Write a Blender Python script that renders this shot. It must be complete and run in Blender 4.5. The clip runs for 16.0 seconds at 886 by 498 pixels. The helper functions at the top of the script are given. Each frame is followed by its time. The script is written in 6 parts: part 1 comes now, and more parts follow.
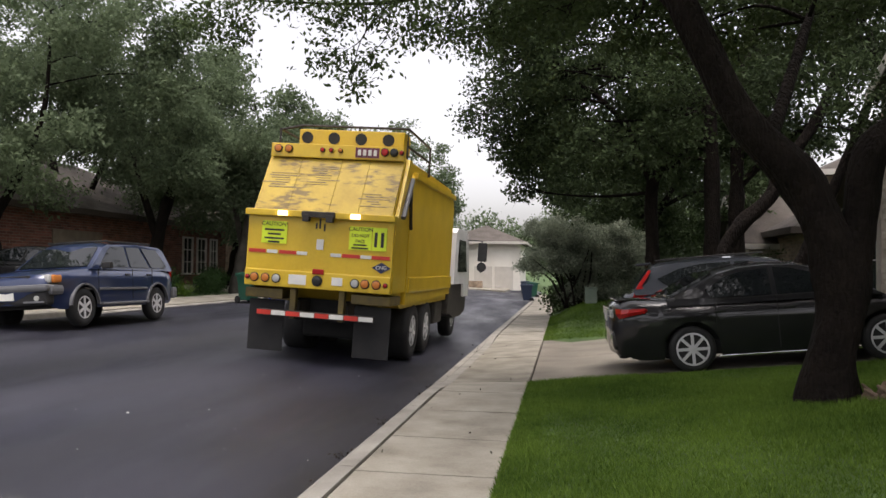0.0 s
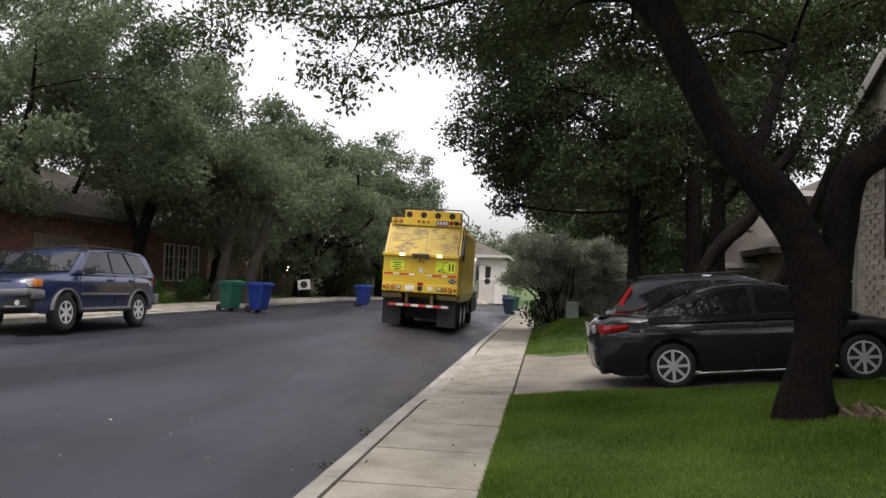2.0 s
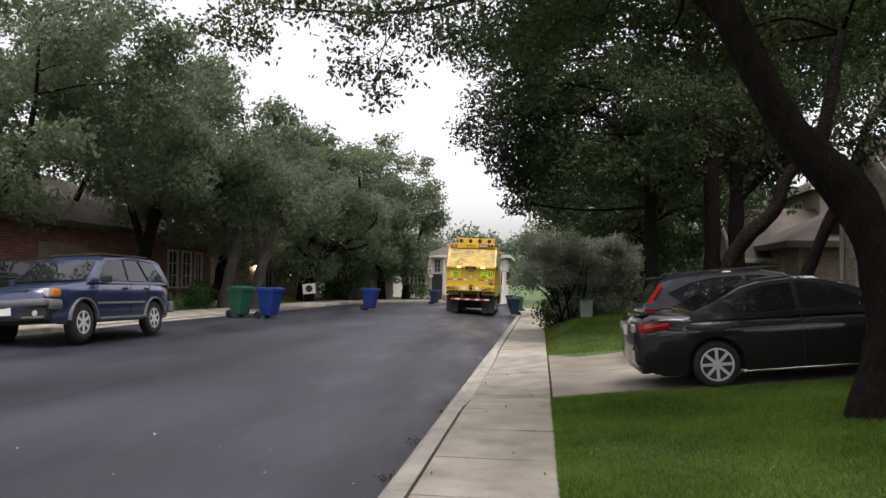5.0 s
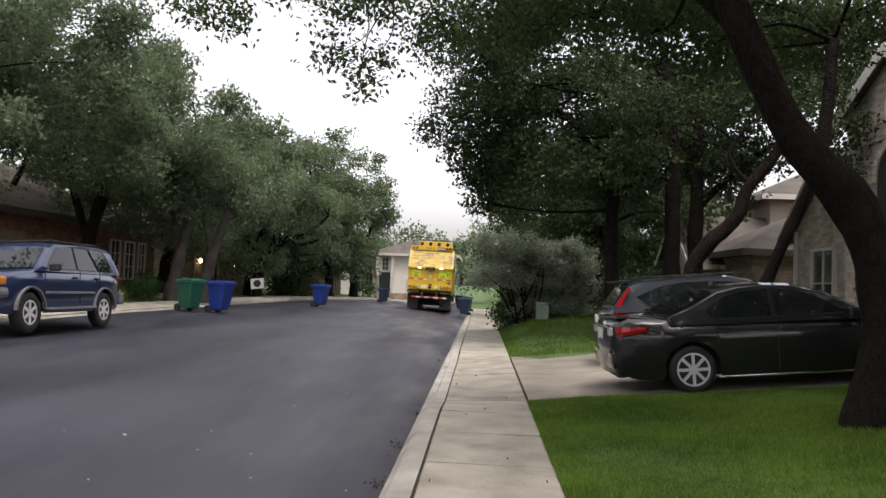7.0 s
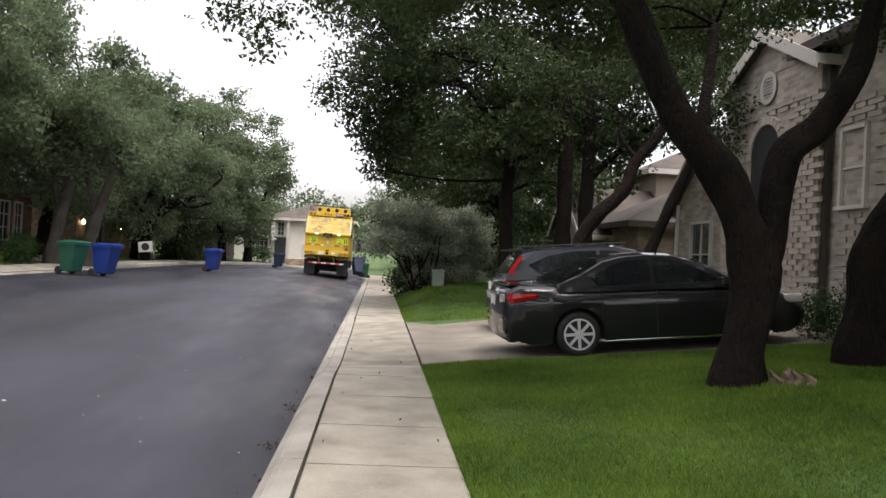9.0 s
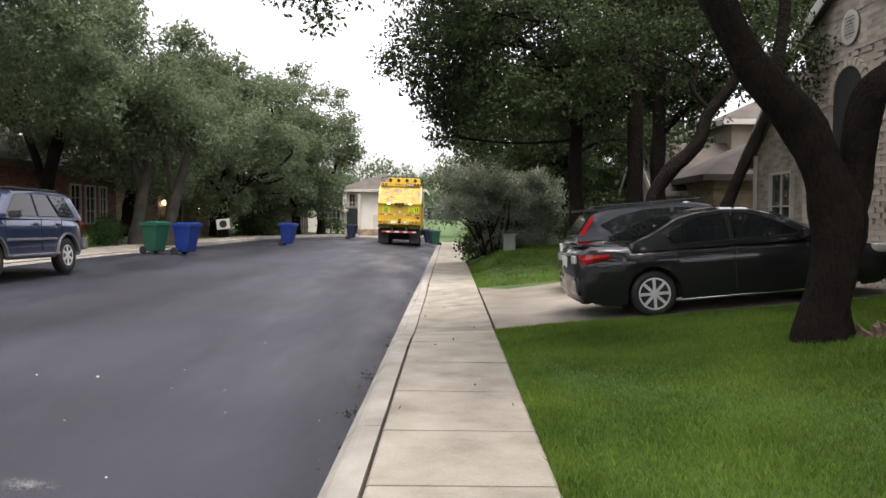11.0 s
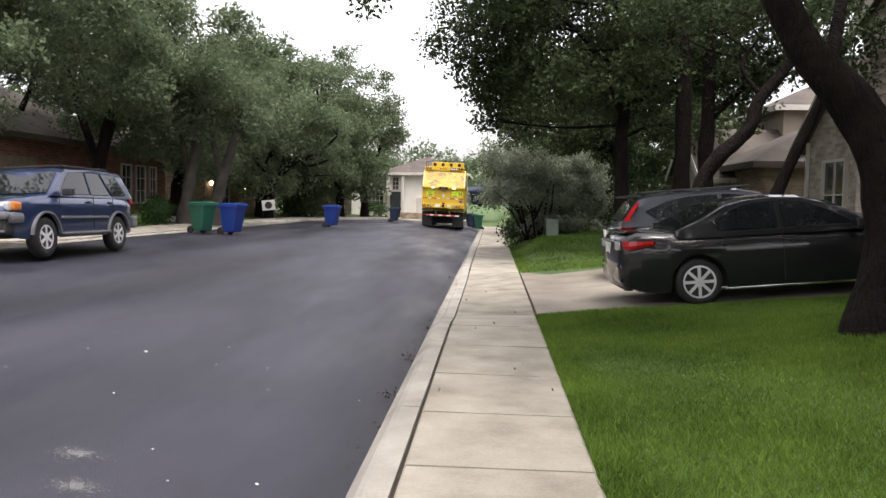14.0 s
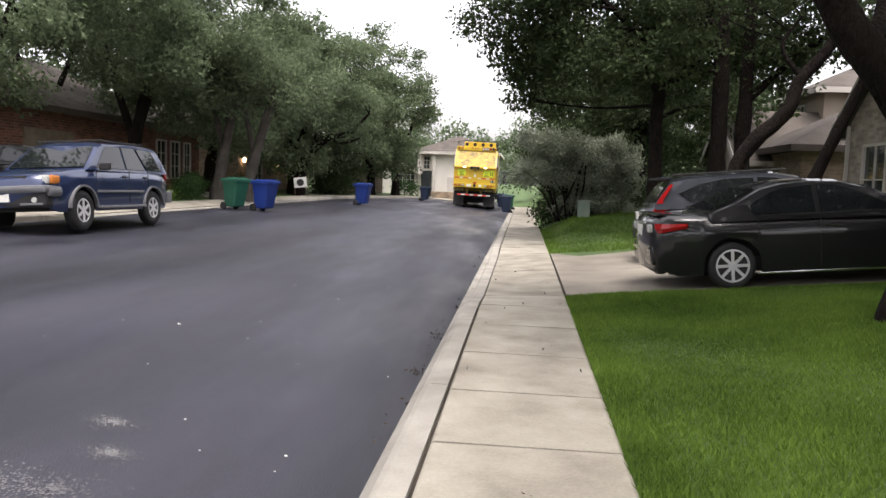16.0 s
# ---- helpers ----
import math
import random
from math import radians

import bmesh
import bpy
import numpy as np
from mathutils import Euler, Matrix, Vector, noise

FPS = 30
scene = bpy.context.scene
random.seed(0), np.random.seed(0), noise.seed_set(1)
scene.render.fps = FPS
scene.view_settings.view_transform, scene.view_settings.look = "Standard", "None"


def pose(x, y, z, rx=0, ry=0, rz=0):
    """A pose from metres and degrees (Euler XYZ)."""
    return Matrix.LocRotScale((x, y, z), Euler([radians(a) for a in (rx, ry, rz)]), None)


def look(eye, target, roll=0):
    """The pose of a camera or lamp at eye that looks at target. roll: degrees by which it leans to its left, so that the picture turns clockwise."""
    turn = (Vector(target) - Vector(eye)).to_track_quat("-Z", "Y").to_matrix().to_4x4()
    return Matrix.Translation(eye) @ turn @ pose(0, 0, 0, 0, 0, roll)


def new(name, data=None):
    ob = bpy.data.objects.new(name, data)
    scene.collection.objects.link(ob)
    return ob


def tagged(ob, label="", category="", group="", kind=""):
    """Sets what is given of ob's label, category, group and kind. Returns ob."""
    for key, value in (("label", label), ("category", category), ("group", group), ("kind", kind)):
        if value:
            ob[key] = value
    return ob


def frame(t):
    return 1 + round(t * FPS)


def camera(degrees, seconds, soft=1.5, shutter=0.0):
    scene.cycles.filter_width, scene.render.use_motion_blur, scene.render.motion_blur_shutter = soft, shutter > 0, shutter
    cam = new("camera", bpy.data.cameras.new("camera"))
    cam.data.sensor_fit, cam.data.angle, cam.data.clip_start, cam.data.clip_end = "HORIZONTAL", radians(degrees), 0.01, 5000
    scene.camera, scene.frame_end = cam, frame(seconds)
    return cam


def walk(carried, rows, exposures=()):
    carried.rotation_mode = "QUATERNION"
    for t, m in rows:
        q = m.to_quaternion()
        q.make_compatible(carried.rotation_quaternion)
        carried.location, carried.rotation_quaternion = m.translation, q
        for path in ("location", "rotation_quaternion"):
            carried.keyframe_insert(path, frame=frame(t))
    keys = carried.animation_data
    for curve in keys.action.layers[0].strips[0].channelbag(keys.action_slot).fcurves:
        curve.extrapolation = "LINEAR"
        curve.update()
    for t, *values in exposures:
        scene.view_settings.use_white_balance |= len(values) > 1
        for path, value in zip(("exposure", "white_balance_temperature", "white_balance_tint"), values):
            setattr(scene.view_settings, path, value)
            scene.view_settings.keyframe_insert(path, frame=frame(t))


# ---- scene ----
cam = camera(59.3, 16.0)
PATH = [
    (0, (1.746, 0.623, 1.837), (1.434, 2.600, 1.892), 0.6),
    (0.5, (1.675, 0.538, 1.820), (1.374, 2.516, 1.892), 0.9),
    (1, (1.674, 0.533, 1.840), (1.381, 2.510, 1.949), 1.3),
    (1.5, (1.692, 0.525, 1.846), (1.427, 2.507, 1.935), 1.9),
    (2, (1.700, 0.530, 1.846), (1.434, 2.512, 1.933), 1.8),
    (2.5, (1.698, 0.525, 1.846), (1.435, 2.508, 1.928), 1.1),
    (3, (1.700, 0.533, 1.846), (1.406, 2.511, 1.930), 1.7),
    (3.5, (1.714, 0.519, 1.850), (1.429, 2.499, 1.938), 1.4),
    (3.7, (1.702, 0.516, 1.860), (1.420, 2.496, 1.949), 1.4),
    (5.8, (0.612, 0.999, 1.79), (0.385, 2.984, 1.879), 0.2),
    (6, (0.563, 1.032, 1.78), (0.369, 3.021, 1.849), 0.8),
    (6.5, (0.479, 1.059, 1.808), (0.381, 3.054, 1.912), 1.0),
    (7, (0.464, 1.072, 1.806), (0.364, 3.067, 1.898), 2.1),
    (7.5, (0.46, 1.07, 1.801), (0.391, 3.068, 1.877), 3.0),
    (8, (0.463, 1.067, 1.788), (0.38, 3.064, 1.848), 3.2),
    (8.5, (0.469, 1.068, 1.785), (0.412, 3.067, 1.784), 2.9),
    (9, (0.473, 0.953, 1.793), (0.639, 2.946, 1.812), 2.9),
    (9.5, (0.447, 0.975, 1.776), (0.435, 2.975, 1.737), 1.7),
    (9.7, (0.458, 0.984, 1.776), (0.452, 2.983, 1.701), 0.2),
    (11.8, (0.521, 0.965, 1.812), (0.5, 2.963, 1.737), 0.3),
    (12, (0.525, 0.976, 1.809), (0.5, 2.975, 1.735), 0.2),
    (12.5, (0.529, 0.968, 1.804), (0.499, 2.966, 1.703), 1.1),
    (13, (0.55, 0.97, 1.801), (0.466, 2.965, 1.679), 0.9),
    (13.5, (0.53, 0.974, 1.793), (0.407, 2.966, 1.668), 0.3),
    (14, (0.514, 0.971, 1.792), (0.391, 2.963, 1.675), 1.1),
    (14.5, (0.528, 0.983, 1.787), (0.38, 2.969, 1.613), 0.8),
    (15, (0.52, 0.973, 1.779), (0.362, 2.958, 1.584), 1.6),
    (15.5, (0.497, 0.974, 1.773), (0.29, 2.955, 1.597), 2.2),
    (16, (0.512, 0.971, 1.783), (0.314, 2.954, 1.612), 1.9),
]
walk(cam, [(t, look(eye, target, roll)) for t, eye, target, roll in PATH],
     [(0, 1.05, 6700, 16), (3.5, 1.10, 6700, 16), (7, 1.2, 6700, 16), (9, 1.4, 6700, 16), (12.5, 1.6, 6700, 16), (16, 1.6, 6700, 16)])

# ---- world and light: bright overcast early morning ----
world = bpy.data.worlds.new("overcast_sky")
scene.world = world
world.use_nodes = True
wn, wl = world.node_tree.nodes, world.node_tree.links
sky = wn.new("ShaderNodeTexSky")
sky.sky_type, sky.sun_disc = "NISHITA", False
sky.sun_elevation, sky.sun_rotation = radians(74), radians(160)
sky.dust_density, sky.ozone_density = 4.0, 1.0
veil = wn.new("ShaderNodeHueSaturation")
veil.inputs["Saturation"].default_value = 0.22
wl.new(sky.outputs[0], veil.inputs["Color"])
wl.new(veil.outputs[0], wn["Background"].inputs["Color"])
wn["Background"].inputs["Strength"].default_value = 0.15
sun = new("sun", bpy.data.lights.new("sun", "SUN"))
sun.data.energy, sun.data.angle, sun.data.color = 0.9, radians(30), (1.0, 0.97, 0.92)
sun.matrix_world = look((3, -3, 30), (0, 5.3, 0))


# ---- materials ----
def nodes_of(name):
    m = bpy.data.materials.new(name)
    m.use_nodes = True
    return m, m.node_tree.nodes, m.node_tree.links, m.node_tree.nodes["Principled BSDF"]


def surface(name, dark, light, rough=0.8, scale=4.0, fine=60.0, bump=0.3, metal=0.0, spread=0.0, coat=0.0, island=0.0, spec=0.5):
    """Two colours mixed by a coarse and a fine noise, with relief from the fine one; spread: per-object variation; island: per-piece."""
    m, n, l, p = nodes_of(name)
    co = n.new("ShaderNodeTexCoord")
    big, small = n.new("ShaderNodeTexNoise"), n.new("ShaderNodeTexNoise")
    for node, s in ((big, scale), (small, fine)):
        node.inputs["Scale"].default_value, node.inputs["Detail"].default_value = s, 4.0
        l.new(co.outputs["Object"], node.inputs["Vector"])
    half = n.new("ShaderNodeMath")
    half.operation = "MULTIPLY_ADD"
    half.inputs[1].default_value = 0.45
    l.new(small.outputs[0], half.inputs[0])
    wide = n.new("ShaderNodeMath")
    wide.operation = "MULTIPLY_ADD"
    wide.inputs[1].default_value, wide.inputs[2].default_value = 1.6, -0.55
    l.new(big.outputs[0], wide.inputs[0])
    l.new(wide.outputs[0], half.inputs[2])
    last = half
    for amount, source in ((spread, "object"), (island, "island")):
        if amount:
            info = n.new("ShaderNodeObjectInfo") if source == "object" else n.new("ShaderNodeNewGeometry")
            add = n.new("ShaderNodeMath")
            add.operation = "MULTIPLY_ADD"
            add.inputs[1].default_value = amount
            l.new(info.outputs["Random" if source == "object" else "Random Per Island"], add.inputs[0])
            shift = n.new("ShaderNodeMath")
            shift.operation = "SUBTRACT"
            shift.inputs[1].default_value = amount / 2
            l.new(last.outputs[0], shift.inputs[0])
            l.new(shift.outputs[0], add.inputs[2])
            last = add
    ramp = n.new("ShaderNodeMix")
    ramp.data_type, ramp.clamp_factor = "RGBA", True
    ramp.inputs[6].default_value, ramp.inputs[7].default_value = (*dark, 1), (*light, 1)
    l.new(last.outputs[0], ramp.inputs[0])
    l.new(ramp.outputs[2], p.inputs["Base Color"])
    p.inputs["Roughness"].default_value, p.inputs["Metallic"].default_value = rough, metal
    p.inputs["Coat Weight"].default_value = coat
    p.inputs["Specular IOR Level"].default_value = spec
    if bump:
        b = n.new("ShaderNodeBump")
        b.inputs["Strength"].default_value, b.inputs["Distance"].default_value = bump, 0.02
        l.new(small.outputs[0], b.inputs["Height"])
        l.new(b.outputs[0], p.inputs["Normal"])
    return m


def foliage(name, dark, light, translucent=0.25):
    m = surface(name, dark, light, rough=0.7, scale=0.7, fine=9.0, bump=0.0, island=0.6, spec=0.12)
    n, l = m.node_tree.nodes, m.node_tree.links
    p = n["Principled BSDF"]
    glow = n.new("ShaderNodeBsdfTranslucent")
    mix = n.new("ShaderNodeMixShader")
    mix.inputs[0].default_value = translucent
    l.new(p.inputs["Base Color"].links[0].from_socket, glow.inputs["Color"])
    l.new(p.outputs[0], mix.inputs[1])
    l.new(glow.outputs[0], mix.inputs[2])
    l.new(mix.outputs[0], n["Material Output"].inputs["Surface"])
    return m


def lamp_glass(name, colour, strength):
    m, n, l, p = nodes_of(name)
    p.inputs["Base Color"].default_value = (*colour, 1)
    p.inputs["Emission Color"].default_value = (*colour, 1)
    p.inputs["Emission Strength"].default_value = strength
    p.inputs["Roughness"].default_value = 0.15
    return m


ASPHALT = surface("asphalt", (0.0092, 0.0092, 0.0138), (0.0265, 0.0268, 0.039), 0.5, 0.3, 90, 0.35, spec=0.5)
# lighter worn lanes along the street
an, al = ASPHALT.node_tree.nodes, ASPHALT.node_tree.links
lane_co, lane_map, lane_noise, lane_mix = an.new("ShaderNodeTexCoord"), an.new("ShaderNodeMapping"), an.new("ShaderNodeTexNoise"), an.new("ShaderNodeMix")
lane_map.inputs["Scale"].default_value = (0.55, 0.06, 0.3)
lane_noise.inputs["Scale"].default_value, lane_noise.inputs["Detail"].default_value = 1.0, 3.0
lane_mix.data_type = "RGBA"
lane_mix.inputs[0].default_value = 0.75
al.new(lane_co.outputs["Object"], lane_map.inputs[0])
al.new(lane_map.outputs[0], lane_noise.inputs["Vector"])
lane_base = an["Principled BSDF"].inputs["Base Color"].links[0].from_socket
lane_mix.blend_type = "MULTIPLY"
lane_level = an.new("ShaderNodeMapRange")
lane_noise.inputs["Detail"].default_value = 6.0
for k, v in enumerate((0.36, 0.64, 0.40, 1.60)):
    lane_level.inputs[k + 1].default_value = v
al.new(lane_noise.outputs[0], lane_level.inputs[0])
al.new(lane_base, lane_mix.inputs[6])
al.new(lane_level.outputs[0], lane_mix.inputs[7])
al.new(lane_mix.outputs[2], an["Principled BSDF"].inputs["Base Color"])
CONCRETE = surface("concrete", (0.150, 0.134, 0.104), (0.375, 0.348, 0.288), 0.85, 1.9, 45, 0.3, spread=0.3)
polish_map, polish_noise, polish_level = an.new("ShaderNodeMapping"), an.new("ShaderNodeTexNoise"), an.new("ShaderNodeMapRange")
polish_map.inputs["Scale"].default_value = (0.8, 0.16, 0.3)
polish_noise.inputs["Scale"].default_value, polish_noise.inputs["Detail"].default_value = 1.0, 7.0
for k, v in enumerate((0.34, 0.66, 0.34, 0.68)):
    polish_level.inputs[k + 1].default_value = v
al.new(lane_co.outputs["Object"], polish_map.inputs[0])
al.new(polish_map.outputs[0], polish_noise.inputs["Vector"])
al.new(polish_noise.outputs[0], polish_level.inputs[0])
al.new(polish_level.outputs[0], an["Principled BSDF"].inputs["Roughness"])
# Footpath concrete made darker: the oaks' shade over the drive is in the colour.
DRIVE_CONCRETE = surface("shaded_driveway_concrete", (0.11, 0.095, 0.075), (0.27, 0.245, 0.20), 0.88, 0.9, 40, 0.3, spread=0.25)
KERB = surface("kerb_concrete", (0.18, 0.168, 0.145), (0.37, 0.35, 0.305), 0.85, 2.0, 45, 0.3, spread=0.2)
SOIL = surface("soil", (0.018, 0.014, 0.010), (0.055, 0.042, 0.03), 0.95, 3, 40, 0.6)
TURF = surface("turf", (0.026, 0.055, 0.010), (0.065, 0.115, 0.022), 0.9, 0.8, 30, 0.8)
BLADE = foliage("grass_blade", (0.046, 0.094, 0.014), (0.175, 0.275, 0.045), 0.35)
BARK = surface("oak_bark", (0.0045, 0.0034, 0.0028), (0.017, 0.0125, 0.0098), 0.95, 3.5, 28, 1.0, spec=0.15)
bn, bl = BARK.node_tree.nodes, BARK.node_tree.links
ridge_co, ridge_map, ridges, ridge_bump = bn.new("ShaderNodeTexCoord"), bn.new("ShaderNodeMapping"), bn.new("ShaderNodeTexVoronoi"), bn.new("ShaderNodeBump")
ridge_map.inputs["Scale"].default_value = (1.0, 1.0, 0.28)
ridges.inputs["Scale"].default_value = 26.0
ridge_bump.inputs["Strength"].default_value, ridge_bump.inputs["Distance"].default_value, ridge_bump.invert = 1.0, 0.03, True
bl.new(ridge_co.outputs["Object"], ridge_map.inputs[0])
bl.new(ridge_map.outputs[0], ridges.inputs["Vector"])
bl.new(ridges.outputs["Distance"], ridge_bump.inputs["Height"])
bl.new(bn["Principled BSDF"].inputs["Normal"].links[0].from_socket, ridge_bump.inputs["Normal"])
bl.new(ridge_bump.outputs[0], bn["Principled BSDF"].inputs["Normal"])
BARK_PALE = surface("pale_oak_bark", (0.036, 0.031, 0.026), (0.10, 0.087, 0.073), 0.95, 3.0, 25, 1.0)
STUMP = surface("split_wood", (0.07, 0.045, 0.03), (0.26, 0.19, 0.13), 0.9, 6, 40, 0.8)
# Same oak leaf: shade is put into LEAF_MID, light and haze into LEAF_LEFT.
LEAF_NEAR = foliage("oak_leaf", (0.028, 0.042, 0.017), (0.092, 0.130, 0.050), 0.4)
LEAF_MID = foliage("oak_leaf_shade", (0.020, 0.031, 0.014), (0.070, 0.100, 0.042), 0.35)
LEAF_LEFT = foliage("oak_leaf_lit_haze", (0.066, 0.092, 0.052), (0.190, 0.243, 0.138), 0.5)
LEAF_SAGE = foliage("sage_leaf", (0.12, 0.145, 0.105), (0.40, 0.44, 0.33), 0.3)
LEAF_HEDGE = foliage("hedge_leaf", (0.020, 0.044, 0.015), (0.058, 0.110, 0.034))
YELLOW = surface("yellow_truck_paint", (0.54, 0.35, 0.016), (0.73, 0.505, 0.034), 0.36, 1.6, 22, 0.05, spec=0.5, coat=0.3)
GRIMY = surface("grimy_yellow_paint", (0.030, 0.024, 0.012), (0.17, 0.12, 0.02), 0.6, 3.0, 18, 0.2)
WORN = surface("scraped_yellow_paint", (0.34, 0.225, 0.025), (0.56, 0.395, 0.045), 0.55, 2.2, 20, 0.15)
# patches rubbed down to dark primer, drawn out sideways
wn_, wl_ = WORN.node_tree.nodes, WORN.node_tree.links
rub_co, rub_map, rub_a, rub_b, rub_mul, rub_level, rub_mix = wn_.new("ShaderNodeTexCoord"), wn_.new("ShaderNodeMapping"), wn_.new("ShaderNodeTexNoise"), wn_.new("ShaderNodeTexNoise"), wn_.new("ShaderNodeMath"), wn_.new("ShaderNodeMapRange"), wn_.new("ShaderNodeMix")
rub_map.inputs["Scale"].default_value = (0.45, 1.3, 1.5)
rub_a.inputs["Scale"].default_value, rub_a.inputs["Detail"].default_value = 1.7, 2.0
rub_b.inputs["Scale"].default_value, rub_b.inputs["Detail"].default_value = 11.0, 8.0
rub_mul.operation = "MULTIPLY"
wl_.new(rub_co.outputs["Object"], rub_map.inputs[0])
wl_.new(rub_co.outputs["Object"], rub_a.inputs["Vector"])
wl_.new(rub_map.outputs[0], rub_b.inputs["Vector"])
wl_.new(rub_a.outputs[0], rub_mul.inputs[0])
wl_.new(rub_b.outputs[0], rub_mul.inputs[1])
for k, v in enumerate((0.245, 0.34, 0.0, 0.8)):
    rub_level.inputs[k + 1].default_value = v
wl_.new(rub_mul.outputs[0], rub_level.inputs[0])
rub_mix.data_type = "RGBA"
wl_.new(rub_level.outputs[0], rub_mix.inputs[0])
wl_.new(wn_["Principled BSDF"].inputs["Base Color"].links[0].from_socket, rub_mix.inputs[6])
rub_mix.inputs[7].default_value = (0.10, 0.065, 0.03, 1)
wl_.new(rub_mix.outputs[2], wn_["Principled BSDF"].inputs["Base Color"])
SCUFF = surface("bare_scraped_metal", (0.09, 0.07, 0.05), (0.40, 0.28, 0.07), 0.55, 9, 30, 0.2)
BLACK = surface("black_rubber", (0.006, 0.006, 0.007), (0.02, 0.02, 0.02), 0.75, 5, 40, 0.2)
FLAP = surface("mud_flap_rubber", (0.008, 0.008, 0.009), (0.022, 0.021, 0.021), 0.8, 3, 30, 0.1)
STEEL = surface("greasy_steel", (0.02, 0.018, 0.017), (0.08, 0.07, 0.06), 0.6, 5, 30, 0.3, metal=0.4)
ALLOY = surface("alloy", (0.48, 0.48, 0.49), (0.64, 0.64, 0.65), 0.32, 5, 30, 0.0, metal=0.15)
CHROME = surface("chrome", (0.5, 0.5, 0.52), (0.75, 0.75, 0.77), 0.12, 5, 30, 0.0, metal=1.0)
WHITE = surface("white_paint", (0.62, 0.62, 0.60), (0.78, 0.78, 0.76), 0.4, 2, 20, 0.0)
RED_TAPE = surface("red_tape", (0.45, 0.025, 0.015), (0.62, 0.05, 0.03), 0.4, 4, 30, 0.0)
WHITE_TAPE = surface("white_tape", (0.55, 0.55, 0.52), (0.78, 0.77, 0.72), 0.4, 4, 30, 0.0)
DECAL_YELLOW = surface("fluorescent_decal", (0.60, 0.75, 0.02), (0.72, 0.88, 0.04), 0.5, 4, 30, 0.0)
DECAL_BLACK = surface("black_print", (0.012, 0.012, 0.012), (0.03, 0.03, 0.03), 0.6, 4, 30, 0.0)
DECAL_BLUE = surface("dark_blue_print", (0.015, 0.02, 0.06), (0.03, 0.04, 0.10), 0.5, 4, 30, 0.0)
MAROON = surface("maroon_print", (0.10, 0.02, 0.04), (0.17, 0.04, 0.07), 0.5, 4, 30, 0.0)
LENS_RED = lamp_glass("red_lens", (0.35, 0.012, 0.012), 0.0)
LENS_AMBER = lamp_glass("amber_lens", (0.45, 0.15, 0.03), 0.05)
LENS_CLEAR = lamp_glass("clear_lens", (0.42, 0.42, 0.40), 0.0)
LENS_LIT = lamp_glass("lit_work_lamp", (1.0, 0.80, 0.45), 3.0)
PORCH = lamp_glass("porch_bulb", (1.0, 0.72, 0.40), 7.0)
LENS_BLACK = surface("dark_lens", (0.01, 0.01, 0.012), (0.03, 0.03, 0.03), 0.2, 4, 30, 0.0)
NAVY = surface("navy_car_paint", (0.010, 0.020, 0.066), (0.014, 0.028, 0.086), 0.3, 1.5, 90, 0.0, coat=1.0, metal=0.3)
CLADDING = surface("grey_cladding", (0.085, 0.087, 0.095), (0.14, 0.142, 0.15), 0.55, 5, 60, 0.05)
CHARCOAL = surface("charcoal_car_paint", (0.0055, 0.0055, 0.0068), (0.009, 0.009, 0.011), 0.4, 1.5, 90, 0.0, coat=0.9, spec=0.2)
SLATE = surface("slate_car_paint", (0.018, 0.022, 0.030), (0.026, 0.030, 0.039), 0.3, 1.5, 90, 0.0, coat=1.0, metal=0.3)
CAR_GLASS = surface("tinted_glass", (0.006, 0.008, 0.009), (0.012, 0.014, 0.015), 0.03, 2, 9, 0.0, spec=0.55)
PLASTIC_GREEN = surface("green_bin_plastic", (0.008, 0.07, 0.045), (0.014, 0.10, 0.062), 0.5, 3, 50, 0.08)
PLASTIC_BLUE = surface("blue_bin_plastic", (0.006, 0.025, 0.16), (0.012, 0.04, 0.22), 0.45, 3, 50, 0.08)
PLASTIC_DARK = surface("dark_bin_plastic", (0.010, 0.020, 0.05), (0.02, 0.034, 0.075), 0.5, 3, 50, 0.08)
BOX_GREEN = surface("utility_box_green", (0.16, 0.21, 0.17), (0.24, 0.29, 0.23), 0.6, 3, 40, 0.05)
STONE = surface("pale_brick", (0.27, 0.232, 0.192), (0.46, 0.405, 0.345), 0.9, 2.5, 30, 0.5, spread=0.5)


